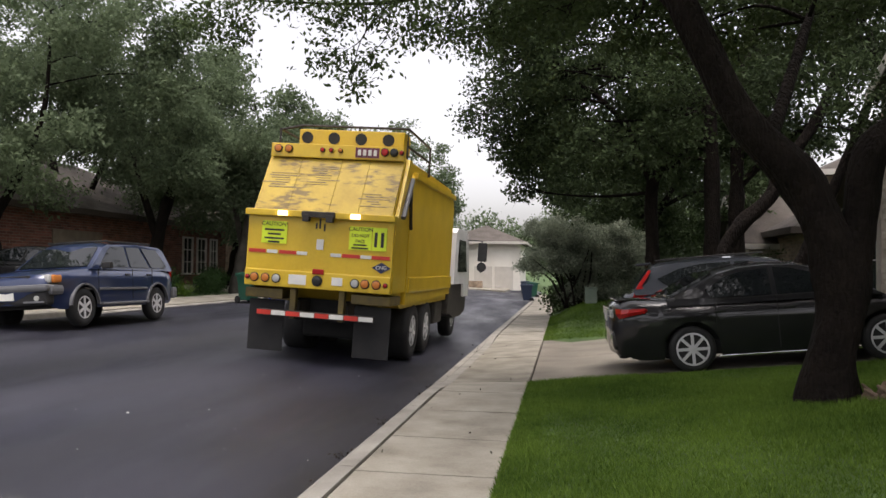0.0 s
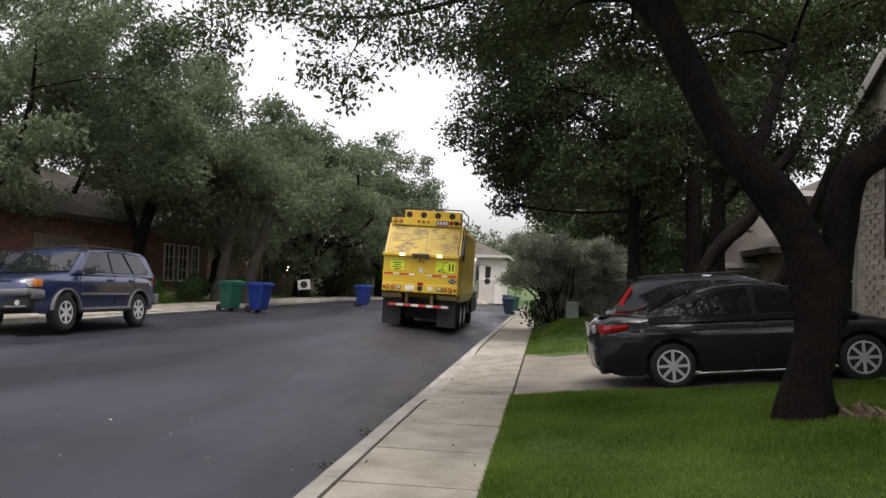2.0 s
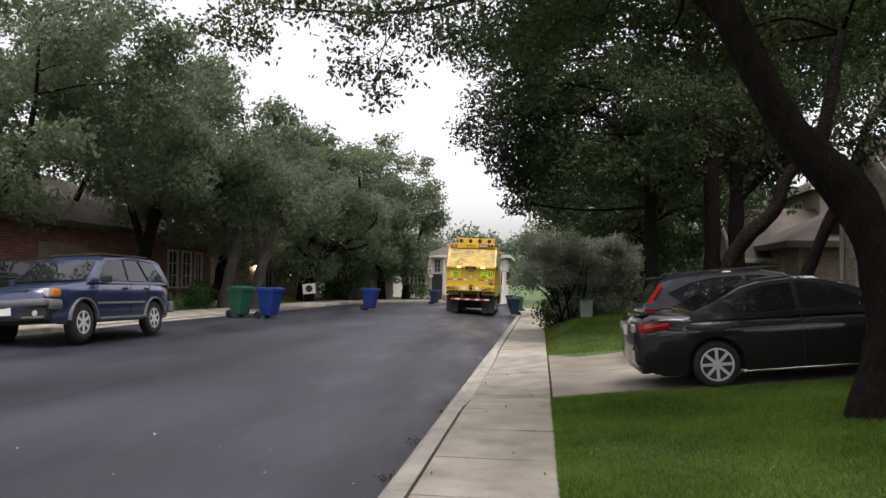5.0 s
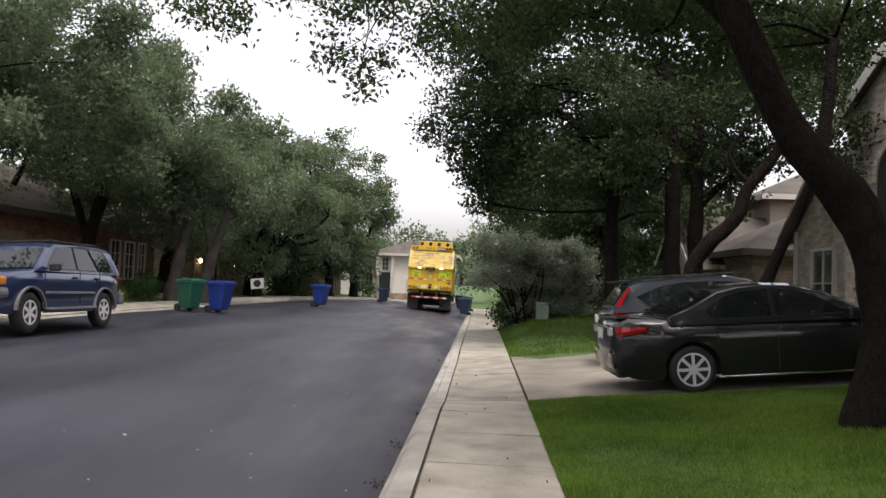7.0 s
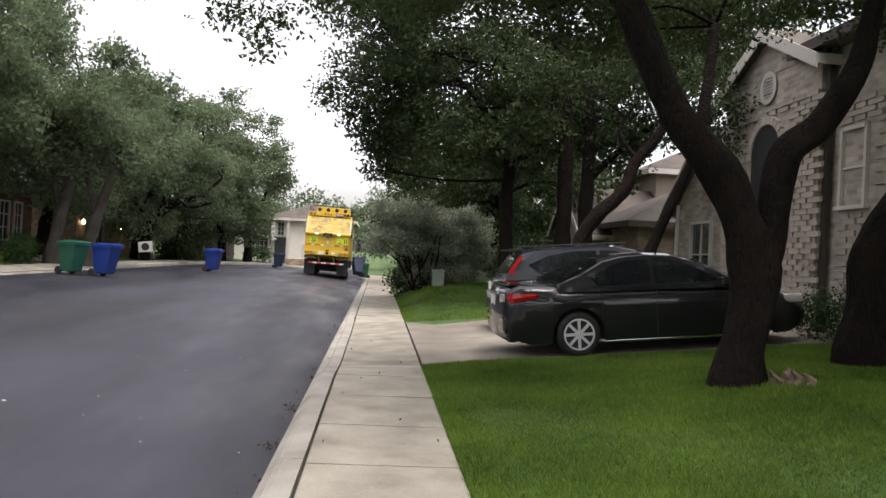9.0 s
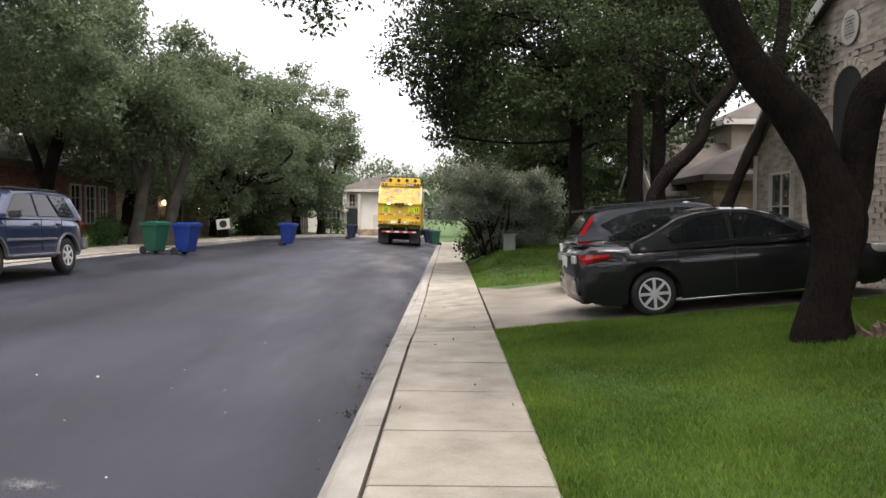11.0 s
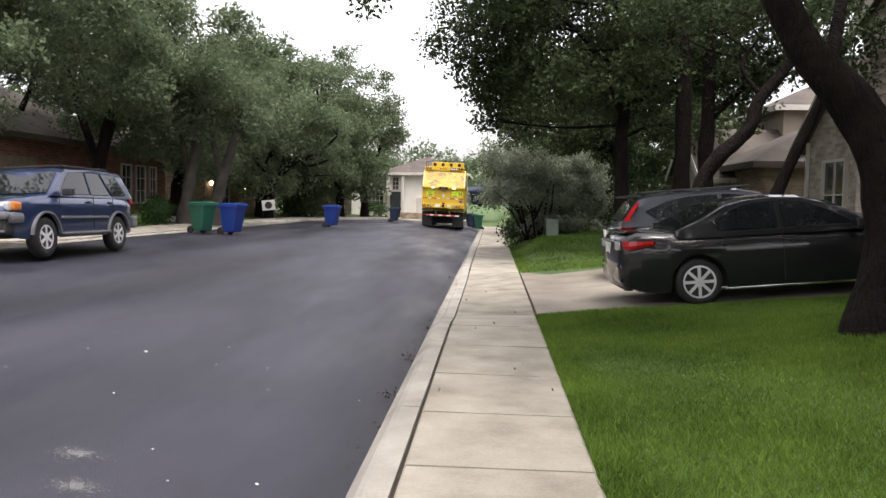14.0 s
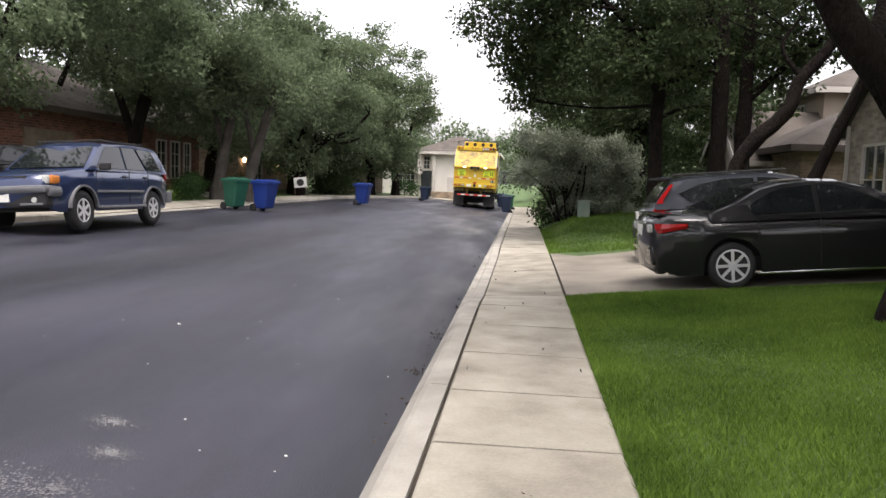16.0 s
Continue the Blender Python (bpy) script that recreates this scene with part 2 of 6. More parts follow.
def brick_surface(name, one, two, mortar):
    """Courses of brick at true size on any upright wall."""
    m, n, l, p = nodes_of(name)
    co, cut, add, vec = n.new("ShaderNodeTexCoord"), n.new("ShaderNodeSeparateXYZ"), n.new("ShaderNodeMath"), n.new("ShaderNodeCombineXYZ")
    l.new(co.outputs["Object"], cut.inputs[0])
    l.new(cut.outputs[0], add.inputs[0])
    l.new(cut.outputs[1], add.inputs[1])
    l.new(add.outputs[0], vec.inputs[0])
    l.new(cut.outputs[2], vec.inputs[1])
    br = n.new("ShaderNodeTexBrick")
    br.inputs["Scale"].default_value = 1.0
    br.inputs["Brick Width"].default_value, br.inputs["Row Height"].default_value, br.inputs["Mortar Size"].default_value = 0.30, 0.095, 0.008
    br.inputs["Color1"].default_value, br.inputs["Color2"].default_value, br.inputs["Mortar"].default_value = (*one, 1), (*two, 1), (*mortar, 1)
    l.new(vec.outputs[0], br.inputs["Vector"])
    grain = n.new("ShaderNodeTexNoise")
    grain.inputs["Scale"].default_value, grain.inputs["Detail"].default_value = 2.2, 6.0
    l.new(co.outputs["Object"], grain.inputs["Vector"])
    mix = n.new("ShaderNodeMix")
    mix.data_type, mix.blend_type = "RGBA", "OVERLAY"
    mix.inputs[0].default_value = 0.6
    l.new(br.outputs["Color"], mix.inputs[6])
    l.new(grain.outputs[0], mix.inputs[7])
    l.new(mix.outputs[2], p.inputs["Base Color"])
    bump = n.new("ShaderNodeBump")
    bump.inputs["Strength"].default_value, bump.inputs["Distance"].default_value, bump.invert = 0.6, 0.01, True
    l.new(br.outputs["Fac"], bump.inputs["Height"])
    l.new(bump.outputs[0], p.inputs["Normal"])
    p.inputs["Roughness"].default_value = 0.9
    return m


STONE_WALL = brick_surface("pale_brick_wall", (0.25, 0.215, 0.175), (0.42, 0.365, 0.305), (0.34, 0.305, 0.262))
RED_BRICK = brick_surface("red_brick", (0.10, 0.038, 0.026), (0.22, 0.085, 0.055), (0.20, 0.16, 0.13))
TAN_BRICK = brick_surface("tan_brick", (0.20, 0.145, 0.10), (0.34, 0.25, 0.175), (0.28, 0.24, 0.19))
TAN_SIDING = surface("tan_siding", (0.30, 0.25, 0.20), (0.42, 0.36, 0.295), 0.9, 1.0, 30, 0.2)
SHINGLE = surface("grey_brown_shingle", (0.050, 0.042, 0.035), (0.115, 0.098, 0.084), 0.95, 1.5, 18, 0.7)
STUCCO = surface("cream_siding", (0.63, 0.60, 0.54), (0.78, 0.75, 0.69), 0.9, 1.0, 30, 0.2)
TRIM = surface("white_trim", (0.450, 0.423, 0.378), (0.570, 0.540, 0.490), 0.6, 2, 30, 0.05)
BROWN = surface("brown_gutter", (0.035, 0.025, 0.018), (0.06, 0.045, 0.035), 0.6, 3, 30, 0.05)
PANE = surface("window_pane", (0.02, 0.024, 0.026), (0.06, 0.07, 0.072), 0.06, 1.2, 9, 0.0, spec=0.8)
FENCE = surface("weathered_cedar", (0.13, 0.10, 0.07), (0.25, 0.20, 0.15), 0.9, 3, 30, 0.4, spread=0.6)
PAPER = surface("litter_paper", (0.5, 0.5, 0.47), (0.75, 0.74, 0.7), 0.8, 9, 40, 0.0)
STAIN = surface("pale_grit", (0.08, 0.08, 0.083), (0.16, 0.16, 0.165), 0.95, 3, 30, 0.4)
ROCK = surface("limestone", (0.25, 0.23, 0.20), (0.5, 0.47, 0.42), 0.9, 6, 30, 0.5)


# ---- mesh helpers ----
def put(name, me, mats, parent=None, label=""):
    for m in mats if isinstance(mats, (list, tuple)) else (mats,):
        if m.name not in me.materials:
            me.materials.append(m)
    ob = new(name, me)
    if parent is not None:
        ob.parent = parent
    if label:
        ob["label"] = label
    return ob


def part(name, bm, mat, parent=None, label="", smooth=False):
    me = bpy.data.meshes.new(name)
    bmesh.ops.recalc_face_normals(bm, faces=bm.faces)
    if smooth:
        for f in bm.faces:
            f.smooth = True
    bm.to_mesh(me)
    bm.free()
    return put(name, me, mat, parent, label)


def empty(name, m, label, category, group=""):
    ob = new(name)
    ob.empty_display_size = 0.2
    ob.matrix_basis = m
    return tagged(ob, label, category, group)


def add_box(bm, c, s, bevel=0.0, m=None):
    made = bmesh.ops.create_cube(bm, size=1.0)["verts"]
    for v in made:
        v.co = Vector((c[0] + v.co.x * s[0], c[1] + v.co.y * s[1], c[2] + v.co.z * s[2]))
        if m is not None:
            v.co = m @ v.co
    if bevel:
        edges = list({e for v in made for e in v.link_edges})
        bmesh.ops.bevel(bm, geom=edges, offset=bevel, segments=2, affect="EDGES", profile=0.6)
    return bm


def boxes(*items, bevel=0.0):
    bm = bmesh.new()
    for c, s in items:
        add_box(bm, c, s, bevel)
    return bm


def prism(points, axis, a, b):
    """A slab whose outline lies across the given axis (0, 1, 2), from a to b along it."""
    bm = bmesh.new()
    rows = []
    for d in (a, b):
        row = []
        for u, v in points:
            co = [u, v]
            co.insert(axis, d)
            row.append(bm.verts.new(co))
        rows.append(row)
    bm.faces.new(rows[0])
    bm.faces.new(rows[1][::-1])
    for i in range(len(points)):
        j = (i + 1) % len(points)
        bm.faces.new((rows[0][j], rows[0][i], rows[1][i], rows[1][j]))
    return bm


def lathe(bm, profile, axis="x", steps=28, at=(0, 0, 0)):
    """Turns (radius, along) pairs about an axis through at."""
    rings = []
    for r, d in profile:
        ring = []
        for i in range(steps):
            a = 2 * math.pi * i / steps
            c, s = r * math.cos(a), r * math.sin(a)
            co = {"x": (d, c, s), "y": (c, d, s), "z": (c, s, d)}[axis]
            ring.append(bm.verts.new(Vector(co) + Vector(at)))
        rings.append(ring)
    for a, b in zip(rings, rings[1:]):
        for i in range(steps):
            j = (i + 1) % steps
            bm.faces.new((a[i], a[j], b[j], b[i]))
    for ring in (rings[0], rings[-1]):
        bm.faces.new(ring)
    return bm


def tube(bm, pts, radii, sides=8, rough=0.0):
    """A tapered limb through the points."""
    pts = [Vector(p) for p in pts]
    rings = []
    for i, p in enumerate(pts):
        d = (pts[min(i + 1, len(pts) - 1)] - pts[max(i - 1, 0)]).normalized()
        side = d.cross(Vector((0.3, 1, 0.2))).normalized()
        up = d.cross(side)
        ring = []
        for k in range(sides):
            a = 2 * math.pi * k / sides
            r = radii[i] * (1 + rough * (noise.noise(p * 1.7 + Vector((math.cos(a) * 2, math.sin(a) * 2, 0)))))
            ring.append(bm.verts.new(p + side * (math.cos(a) * r) + up * (math.sin(a) * r)))
        rings.append(ring)
    for a, b in zip(rings, rings[1:]):
        for k in range(sides):
            j = (k + 1) % sides
            bm.faces.new((a[k], a[j], b[j], b[k]))
    bm.faces.new(rings[0])
    bm.faces.new(rings[-1])
    return bm


def smooth_path(pts, radii, n=4):
    """Catmull-Rom through points and radii."""
    q = [Vector((*p, r)) for p, r in zip(pts, radii)]
    out = []
    for i in range(len(q) - 1):
        p0, p1, p2, p3 = q[max(i - 1, 0)], q[i], q[i + 1], q[min(i + 2, len(q) - 1)]
        for k in range(n):
            t = k / n
            out.append(0.5 * (2 * p1 + (p2 - p0) * t + (2 * p0 - 5 * p1 + 4 * p2 - p3) * t * t + (3 * p1 - p0 - 3 * p2 + p3) * t ** 3))
    out.append(q[-1])
    return [v.to_3d() for v in out], [v[3] for v in out]


def leaf_mesh(name, centres, length, rng, droop=0.3, wide=0.5):
    """One rhombic leaf at each centre."""
    n = len(centres)
    d = rng.normal(size=(n, 3))
    d[:, 2] -= droop
    d /= np.linalg.norm(d, axis=1, keepdims=True)
    s = np.cross(d, rng.normal(size=(n, 3)))
    s /= np.linalg.norm(s, axis=1, keepdims=True)
    k = (length * rng.uniform(0.65, 1.3, n))[:, None]
    a, b = centres, centres + d * k
    m = centres + d * k * 0.45
    w = s * k * wide / 2
    verts = np.stack([a, m + w, b, m - w], 1).reshape(-1, 3).astype(np.float32)
    me = bpy.data.meshes.new(name)
    me.vertices.add(4 * n)
    me.vertices.foreach_set("co", verts.ravel())
    me.loops.add(4 * n)
    me.loops.foreach_set("vertex_index", np.arange(4 * n, dtype=np.int32))
    me.polygons.add(n)
    me.polygons.foreach_set("loop_start", np.arange(0, 4 * n, 4, dtype=np.int32))
    me.update(calc_edges=True)
    return me


def puff_leaves(puffs, cover, size, rng, twig=0.22, per_twig=10, flat=0.75, wide=0.5):
    """Leaf centres in twigs on and in uneven puffs (x, y, z, radius); cover: leaf area over each puff's outline."""
    out = []
    for x, y, z, r in puffs:
        n = max(4, int(cover * math.pi * r * r * flat / (size * size * wide / 2) / per_twig))
        v = rng.normal(size=(n, 3))
        v /= np.linalg.norm(v, axis=1, keepdims=True)
        lump = 1 + 0.28 * np.sin(v[:, 0] * 5 + x) * np.sin(v[:, 1] * 5 + y) + 0.18 * np.sin(v[:, 2] * 7 + z)
        rad = r * rng.uniform(0.15, 1.0, n) ** 0.5 * lump
        c = v * rad[:, None] * np.array([1, 1, flat]) + np.array([x, y, z])
        t = np.repeat(c, per_twig, 0) + rng.normal(size=(n * per_twig, 3)) * twig * np.array([1, 1, 0.7])
        out.append(t)
    return np.concatenate(out)


# ---- the lie of the land ----
def smoothstep(a, b, v):
    t = min(1.0, max(0.0, (v - a) / (b - a)))
    return t * t * (3 - 2 * t)


DRIVE_A, DRIVE_B = 12.6, 19.85


def road_z(x):
    u = max(0.0, -x - 0.27)
    return 0.06 * min(u / 0.3, 1) + 0.88 * (1 - math.exp(-max(u - 0.3, 0) / 7))


def dip(y):
    return smoothstep(DRIVE_A - 1.2, DRIVE_A + 0.5, y) * (1 - smoothstep(DRIVE_B - 0.5, DRIVE_B + 1.2, y))


def walk_z(x, y):
    return 0.15 - 0.07 * dip(y) * (1 - max(0, min(1, x / 1.22)))


def left_edge(y):
    return -9.5 + 3.4 * smoothstep(40, 62, y)


def ground_z(x, y):
    if x > 1.0:
        z = 0.15 + 0.09 * (min(x, 8.5) - 1.22) + 0.17 * math.exp(-((x - 4.6) / 1.8) ** 2 - ((y - 8.5) / 2.4) ** 2) + 0.015 * max(0, min(x, 30) - 8.5)
        return z + 0.50 * smoothstep(20, 30, y) * smoothstep(1.2, 2.4, x)
    if x < left_edge(y) - 0.1:
        d = left_edge(y) - x
        return road_z(left_edge(y)) + 0.13 + 0.045 * max(0, min(d, 14) - 1.4)
    return road_z(x)


def ruled(name, xs, ys, zf, mat):
    bm = bmesh.new()
    grid = [[bm.verts.new((x, y, zf(x, y))) for x in xs] for y in ys]
    for a, b in zip(grid, grid[1:]):
        for i in range(len(xs) - 1):
            bm.faces.new((a[i], a[i + 1], b[i + 1], b[i]))
    return part(name, bm, mat, smooth=True)


def span(a, b, step):
    n = max(1, round((b - a) / step))
    return [a + (b - a) * i / n for i in range(n + 1)]


# one sheet of ground to the horizon, sunk a little under road and pavements
gx = [-2500, -600, -150, -60] + span(-40, -10.9, 1.2) + span(-9.6, -0.3, 0.9) + span(0.0, 9.0, 0.5) + span(10, 40, 2) + [80, 200, 700, 2500]
gy = [-2500, -500, -100, -40] + span(-20, 70, 1.25) + [80, 100, 140, 250, 700, 2500]


def sheet_z(x, y):
    y2 = min(max(y, -20), 70)
    if 1.3 <= x:
        lawn = ground_z(x, y2)
        return lawn - (0.10 if DRIVE_A + 0.1 < y < DRIVE_B - 0.1 and x < 13 else 0.0)
    if x <= left_edge(y2) - 1.35:
        return ground_z(x, y2)
    return road_z(max(x, left_edge(y2))) - 0.12


tagged(ruled("ground", gx, gy, sheet_z, TURF), "mown green lawns sloping up from the street", "ground", kind="structure")

# road
rows_y = span(-20, 70, 1.5)
bm = bmesh.new()
grid = []
for y in rows_y:
    e = left_edge(y)
    xs = [e + (-0.17 - e) * i / 16 for i in range(12)] + [-2.0, -1.4, -0.9, -0.6, -0.27]
    grid.append([bm.verts.new((x, y, road_z(x) + 0.012 * noise.noise(Vector((x * 0.4, y * 0.3, 0))) * min(1, max(0, (-x - 0.3))))) for x in xs])
for a, b in zip(grid, grid[1:]):
    for i in range(len(a) - 1):
        bm.faces.new((a[i], a[i + 1], b[i + 1], b[i]))
tagged(part("road", bm, ASPHALT, smooth=True), "dark grey worn asphalt street with a cross fall", "road", kind="structure")


def loft(name, sections, mat, parent=None, label="", smooth=False):
    """Joins closed rings of equal length."""
    bm = bmesh.new()
    rings = [[bm.verts.new(p) for p in s] for s in sections]
    n = len(rings[0])
    for a, b in zip(rings, rings[1:]):
        for i in range(n):
            bm.faces.new((a[i], a[(i + 1) % n], b[(i + 1) % n], b[i]))
    bm.faces.new(rings[0])
    bm.faces.new(rings[-1])
    return part(name, bm, mat, parent, label, smooth)


# kerbs in cast lengths
def kerb(name, side, y0, y1, label):
    root = tagged(empty(name, pose(0, 0, 0), label, "kerb"), kind="structure")
    y = y0
    while y < y1:
        secs = []
        for yy in span(y + 0.006, y + 3.044, 0.76):
            if side > 0:
                t = 0.15 - 0.115 * dip(yy)
                secs.append([(-0.33, yy, -0.05), (-0.32, yy, 0.03), (-0.26, yy, t * 0.62), (-0.225, yy, t - 0.02), (-0.18, yy, t), (-0.028, yy, t), (-0.028, yy, -0.05)])
            else:
                e, z0 = left_edge(yy), road_z(left_edge(yy))
                drive = smoothstep(16.5, 18, yy) * (1 - smoothstep(29, 30.5, yy))
                t = z0 + 0.14 - 0.10 * drive
                secs.append([(e + 0.02, yy, z0 - 0.06), (e - 0.01, yy, t - 0.03), (e - 0.04, yy, t), (e - 0.16, yy, t), (e - 0.16, yy, z0 - 0.06)])
        loft("kerb_length", secs, KERB, root)
        y += 3.05
    return root


kerb("kerb_right", 1, -14.2, 58, "pale cast concrete kerb, lowered at the driveway")
kerb("kerb_left", -1, -14, 58, "pale cast concrete kerb, lowered at the driveways")

# concrete footpath, slab by slab
footpath = tagged(empty("pavement_right", pose(0, 0, 0), "pale concrete footpath in square cast slabs", "pavement"), kind="structure")
joints = [5.74 - 1.33 * k for k in range(13, 0, -1)] + [5.74, 7.01, 8.41, 9.95, 11.45, DRIVE_A + 0.1, 16.2, DRIVE_B] + [DRIVE_B + 1.42 * k for k in range(1, 28)]
rng = np.random.default_rng(3)
for y, y_next in zip(joints, joints[1:]):
    d = float(rng.uniform(-0.006, 0.006))
    secs = []
    for yy in span(y + 0.014, y_next - 0.014, 0.9):
        a, b = walk_z(0, yy) + d, walk_z(1.22, yy) - d
        secs.append([(0.0, yy, a - 0.012), (0.016, yy, a), (1.18, yy, b), (1.20, yy, b - 0.012), (1.20, yy, -0.06), (0.0, yy, -0.06)])
    loft("slab", secs, CONCRETE, footpath)
bed = loft("joint_bed", [[(0.01, yy, walk_z(0, yy) - 0.05), (1.21, yy, walk_z(1.22, yy) - 0.05), (1.21, yy, -0.1), (0.01, yy, -0.1)] for yy in span(-11.5, 58, 0.8)], SOIL)
tagged(bed, "dark soil in the joints between slabs", "joint", kind="structure")
left_path = tagged(empty("pavement_left", pose(0, 0, 0), "pale concrete footpath across the street", "pavement"), kind="structure")
y = -12.0
while y < 56:
    secs = []
    for yy in (y + 0.006, y + 1.514):
        e = left_edge(yy)
        z = road_z(e) + 0.135
        secs.append([(e - 0.19, yy, z - 0.07 * smoothstep(16.5, 18, yy) * (1 - smoothstep(29, 30.5, yy))), (e - 1.38, yy, z + 0.03), (e - 1.38, yy, z - 0.25), (e - 0.19, yy, z - 0.25)])
    loft("slab", secs, CONCRETE, left_path)
    y += 1.52
# soil seam between kerb and path
seam = prism([(-0.03, -0.05), (0.002, -0.05), (0.002, 0.115), (-0.03, 0.115)], 1, -12, DRIVE_A - 1.3)
for a, b in ((DRIVE_B + 1.3, 58),):
    extra = prism([(-0.03, -0.05), (0.002, -0.05), (0.002, 0.115), (-0.03, 0.115)], 1, a, b)
    me = bpy.data.meshes.new("tmp")
    extra.to_mesh(me)
    extra.free()
    seam.from_mesh(me)
tagged(part("kerb_seam", seam, SOIL), "dark soil in the joint behind the kerb", "joint", kind="structure")

# driveway that the two cars stand on
drive = tagged(empty("driveway", pose(0, 0, 0), "pale concrete driveway rising from the footpath", "driveway"), kind="structure")
xs = [1.235, 3.9, 6.6, 9.3, 12.5]
mid = (DRIVE_A + DRIVE_B) / 2
for i in range(4):
    for ya, yb in ((DRIVE_A, mid - 0.008), (mid + 0.008, DRIVE_B)):
        secs = []
        for x in span(xs[i] + (0.008 if i else 0), xs[i + 1] - 0.008, 0.7):
            f = smoothstep(1.2, 3, x)
            z = ground_z(x, 18) - 0.02
            za, zb = (walk_z(1.22, ya) - 0.002) * (1 - f) + z * f, (walk_z(1.22, yb) - 0.002) * (1 - f) + z * f
            secs.append([(x, ya, za), (x, yb, zb), (x, yb, zb - 0.12), (x, ya, za - 0.12)])
        loft("slab", secs, DRIVE_CONCRETE, drive)
far_drive = loft("driveway_beyond", [[(x, 45.0, ground_z(max(x, 1.3), 46) * smoothstep(1.2, 3, x) + 0.16 * (1 - smoothstep(1.2, 3, x)) + 0.02), (x, 50.5, ground_z(max(x, 1.3), 46) * smoothstep(1.2, 3, x) + 0.16 * (1 - smoothstep(1.2, 3, x)) + 0.02), (x, 50.5, -0.1), (x, 45.0, -0.1)] for x in span(1.21, 9.0, 0.8)], CONCRETE)
tagged(far_drive, "pale concrete driveway farther up the street", "driveway", kind="structure")
# left driveways
for k, (a, b) in enumerate(((18.5, 24.4), (30.8, 36.0))):
    secs = []
    for x in span(-10.92, -22, 2.2):
        z = ground_z(x, a) + 0.015
        secs.append([(x, a, z), (x, b, z), (x, b, z - 0.12), (x, a, z - 0.12)])
    ob = loft("driveway_left", secs, CONCRETE)
    tagged(ob, "pale concrete driveway of a house across the street", "driveway", "left driveways", "structure")


# ---- vehicles ----
def wheel(parent, name, at, radius, width, rim_r, spokes, out, rim_mat, twist=0.0):
    """A tyre with a spoked rim; out is +1 or -1, the side of the rim along x."""
    w = new(name)
    w.empty_display_size = 0.1
    w.parent = parent
    w.matrix_basis = pose(*at)
    h = width / 2
    bm = bmesh.new()
    lathe(bm, [(rim_r * 0.97, -h * 0.85), (rim_r * 1.08, -h), (radius * 0.93, -h * 0.96), (radius, -h * 0.6), (radius, h * 0.6), (radius * 0.93, h * 0.96), (rim_r * 1.08, h), (rim_r * 0.97, h * 0.85)])
    part("tyre", bm, BLACK, w, smooth=True)
    bm = bmesh.new()
    lathe(bm, [(rim_r, out * h * 0.95), (rim_r * 0.90, out * h * 0.98), (rim_r * 0.86, out * h * 0.6)][:: 1], steps=32)
    for f in [f for f in bm.faces if len(f.verts) > 4]:
        bm.faces.remove(f)
    for k in range(spokes):
        a = 2 * math.pi * k / spokes + twist
        m = Matrix.Rotation(a, 4, "X")
        add_box(bm, (out * h * 0.86, 0, rim_r * 0.50), (h * 0.22, rim_r * (1.45 / spokes), rim_r * 0.86), 0.0, m)
    lathe(bm, [(rim_r * 0.24, out * h * 0.7), (rim_r * 0.22, out * h * 1.02), (rim_r * 0.1, out * h * 1.05)], steps=14)
    part("rim", bm, rim_mat, w, smooth=False)
    bm = bmesh.new()
    lathe(bm, [(rim_r * 0.95, out * h * 0.3), (rim_r * 0.94, out * h * 0.35)], steps=20)
    part("brake_drum", bm, STEEL, w)
    return w


def arch(centre, r, z_low, steps=10):
    """Wheel-arch points from rear to front, under a body at z_low."""
    a0 = math.asin(min(1, max(-1, (z_low - centre[1]) / r)))
    return [(centre[0] + r * math.cos(math.pi - a0 - (math.pi - 2 * a0) * i / steps) * 1.0, centre[1] + r * math.sin(math.pi - a0 - (math.pi - 2 * a0) * i / steps)) for i in range(steps + 1)]


def pane_on(flank, pts, inset, thick, parent, name, mat, label=""):
    """Glass let into a cabin flank: pts (along, up); inset(z) gives the half width there; flank +1 or -1."""
    bm = bmesh.new()
    rows = []
    for d in (thick, -0.02):
        rows.append([bm.verts.new((flank * (inset(s, z) + d), s, z)) for s, z in pts])
    bm.faces.new(rows[0])
    bm.faces.new(rows[1][::-1])
    n = len(pts)
    for i in range(n):
        bm.faces.new((rows[0][i], rows[0][(i + 1) % n], rows[1][(i + 1) % n], rows[1][i]))
    return part(name, bm, mat, parent, label)


def quad_pane(pts, normal, thick, parent, name, mat, label=""):
    bm = bmesh.new()
    n = Vector(normal).normalized()
    a = [bm.verts.new(Vector(p) + n * thick) for p in pts]
    b = [bm.verts.new(Vector(p) - n * 0.02) for p in pts]
    bm.faces.new(a)
    bm.faces.new(b[::-1])
    for i in range(len(pts)):
        j = (i + 1) % len(pts)
        bm.faces.new((a[i], a[j], b[j], b[i]))
    return part(name, bm, mat, parent, label)


def on_line(points, s):
    """Height of a profile given by points of falling s."""
    for (a, za), (b, zb) in zip(points, points[1:]):
        if b <= s <= a:
            return za + (zb - za) * ((a - s) / (a - b) if a > b else 0)
    return points[0][1] if s > points[0][0] else points[-1][1]


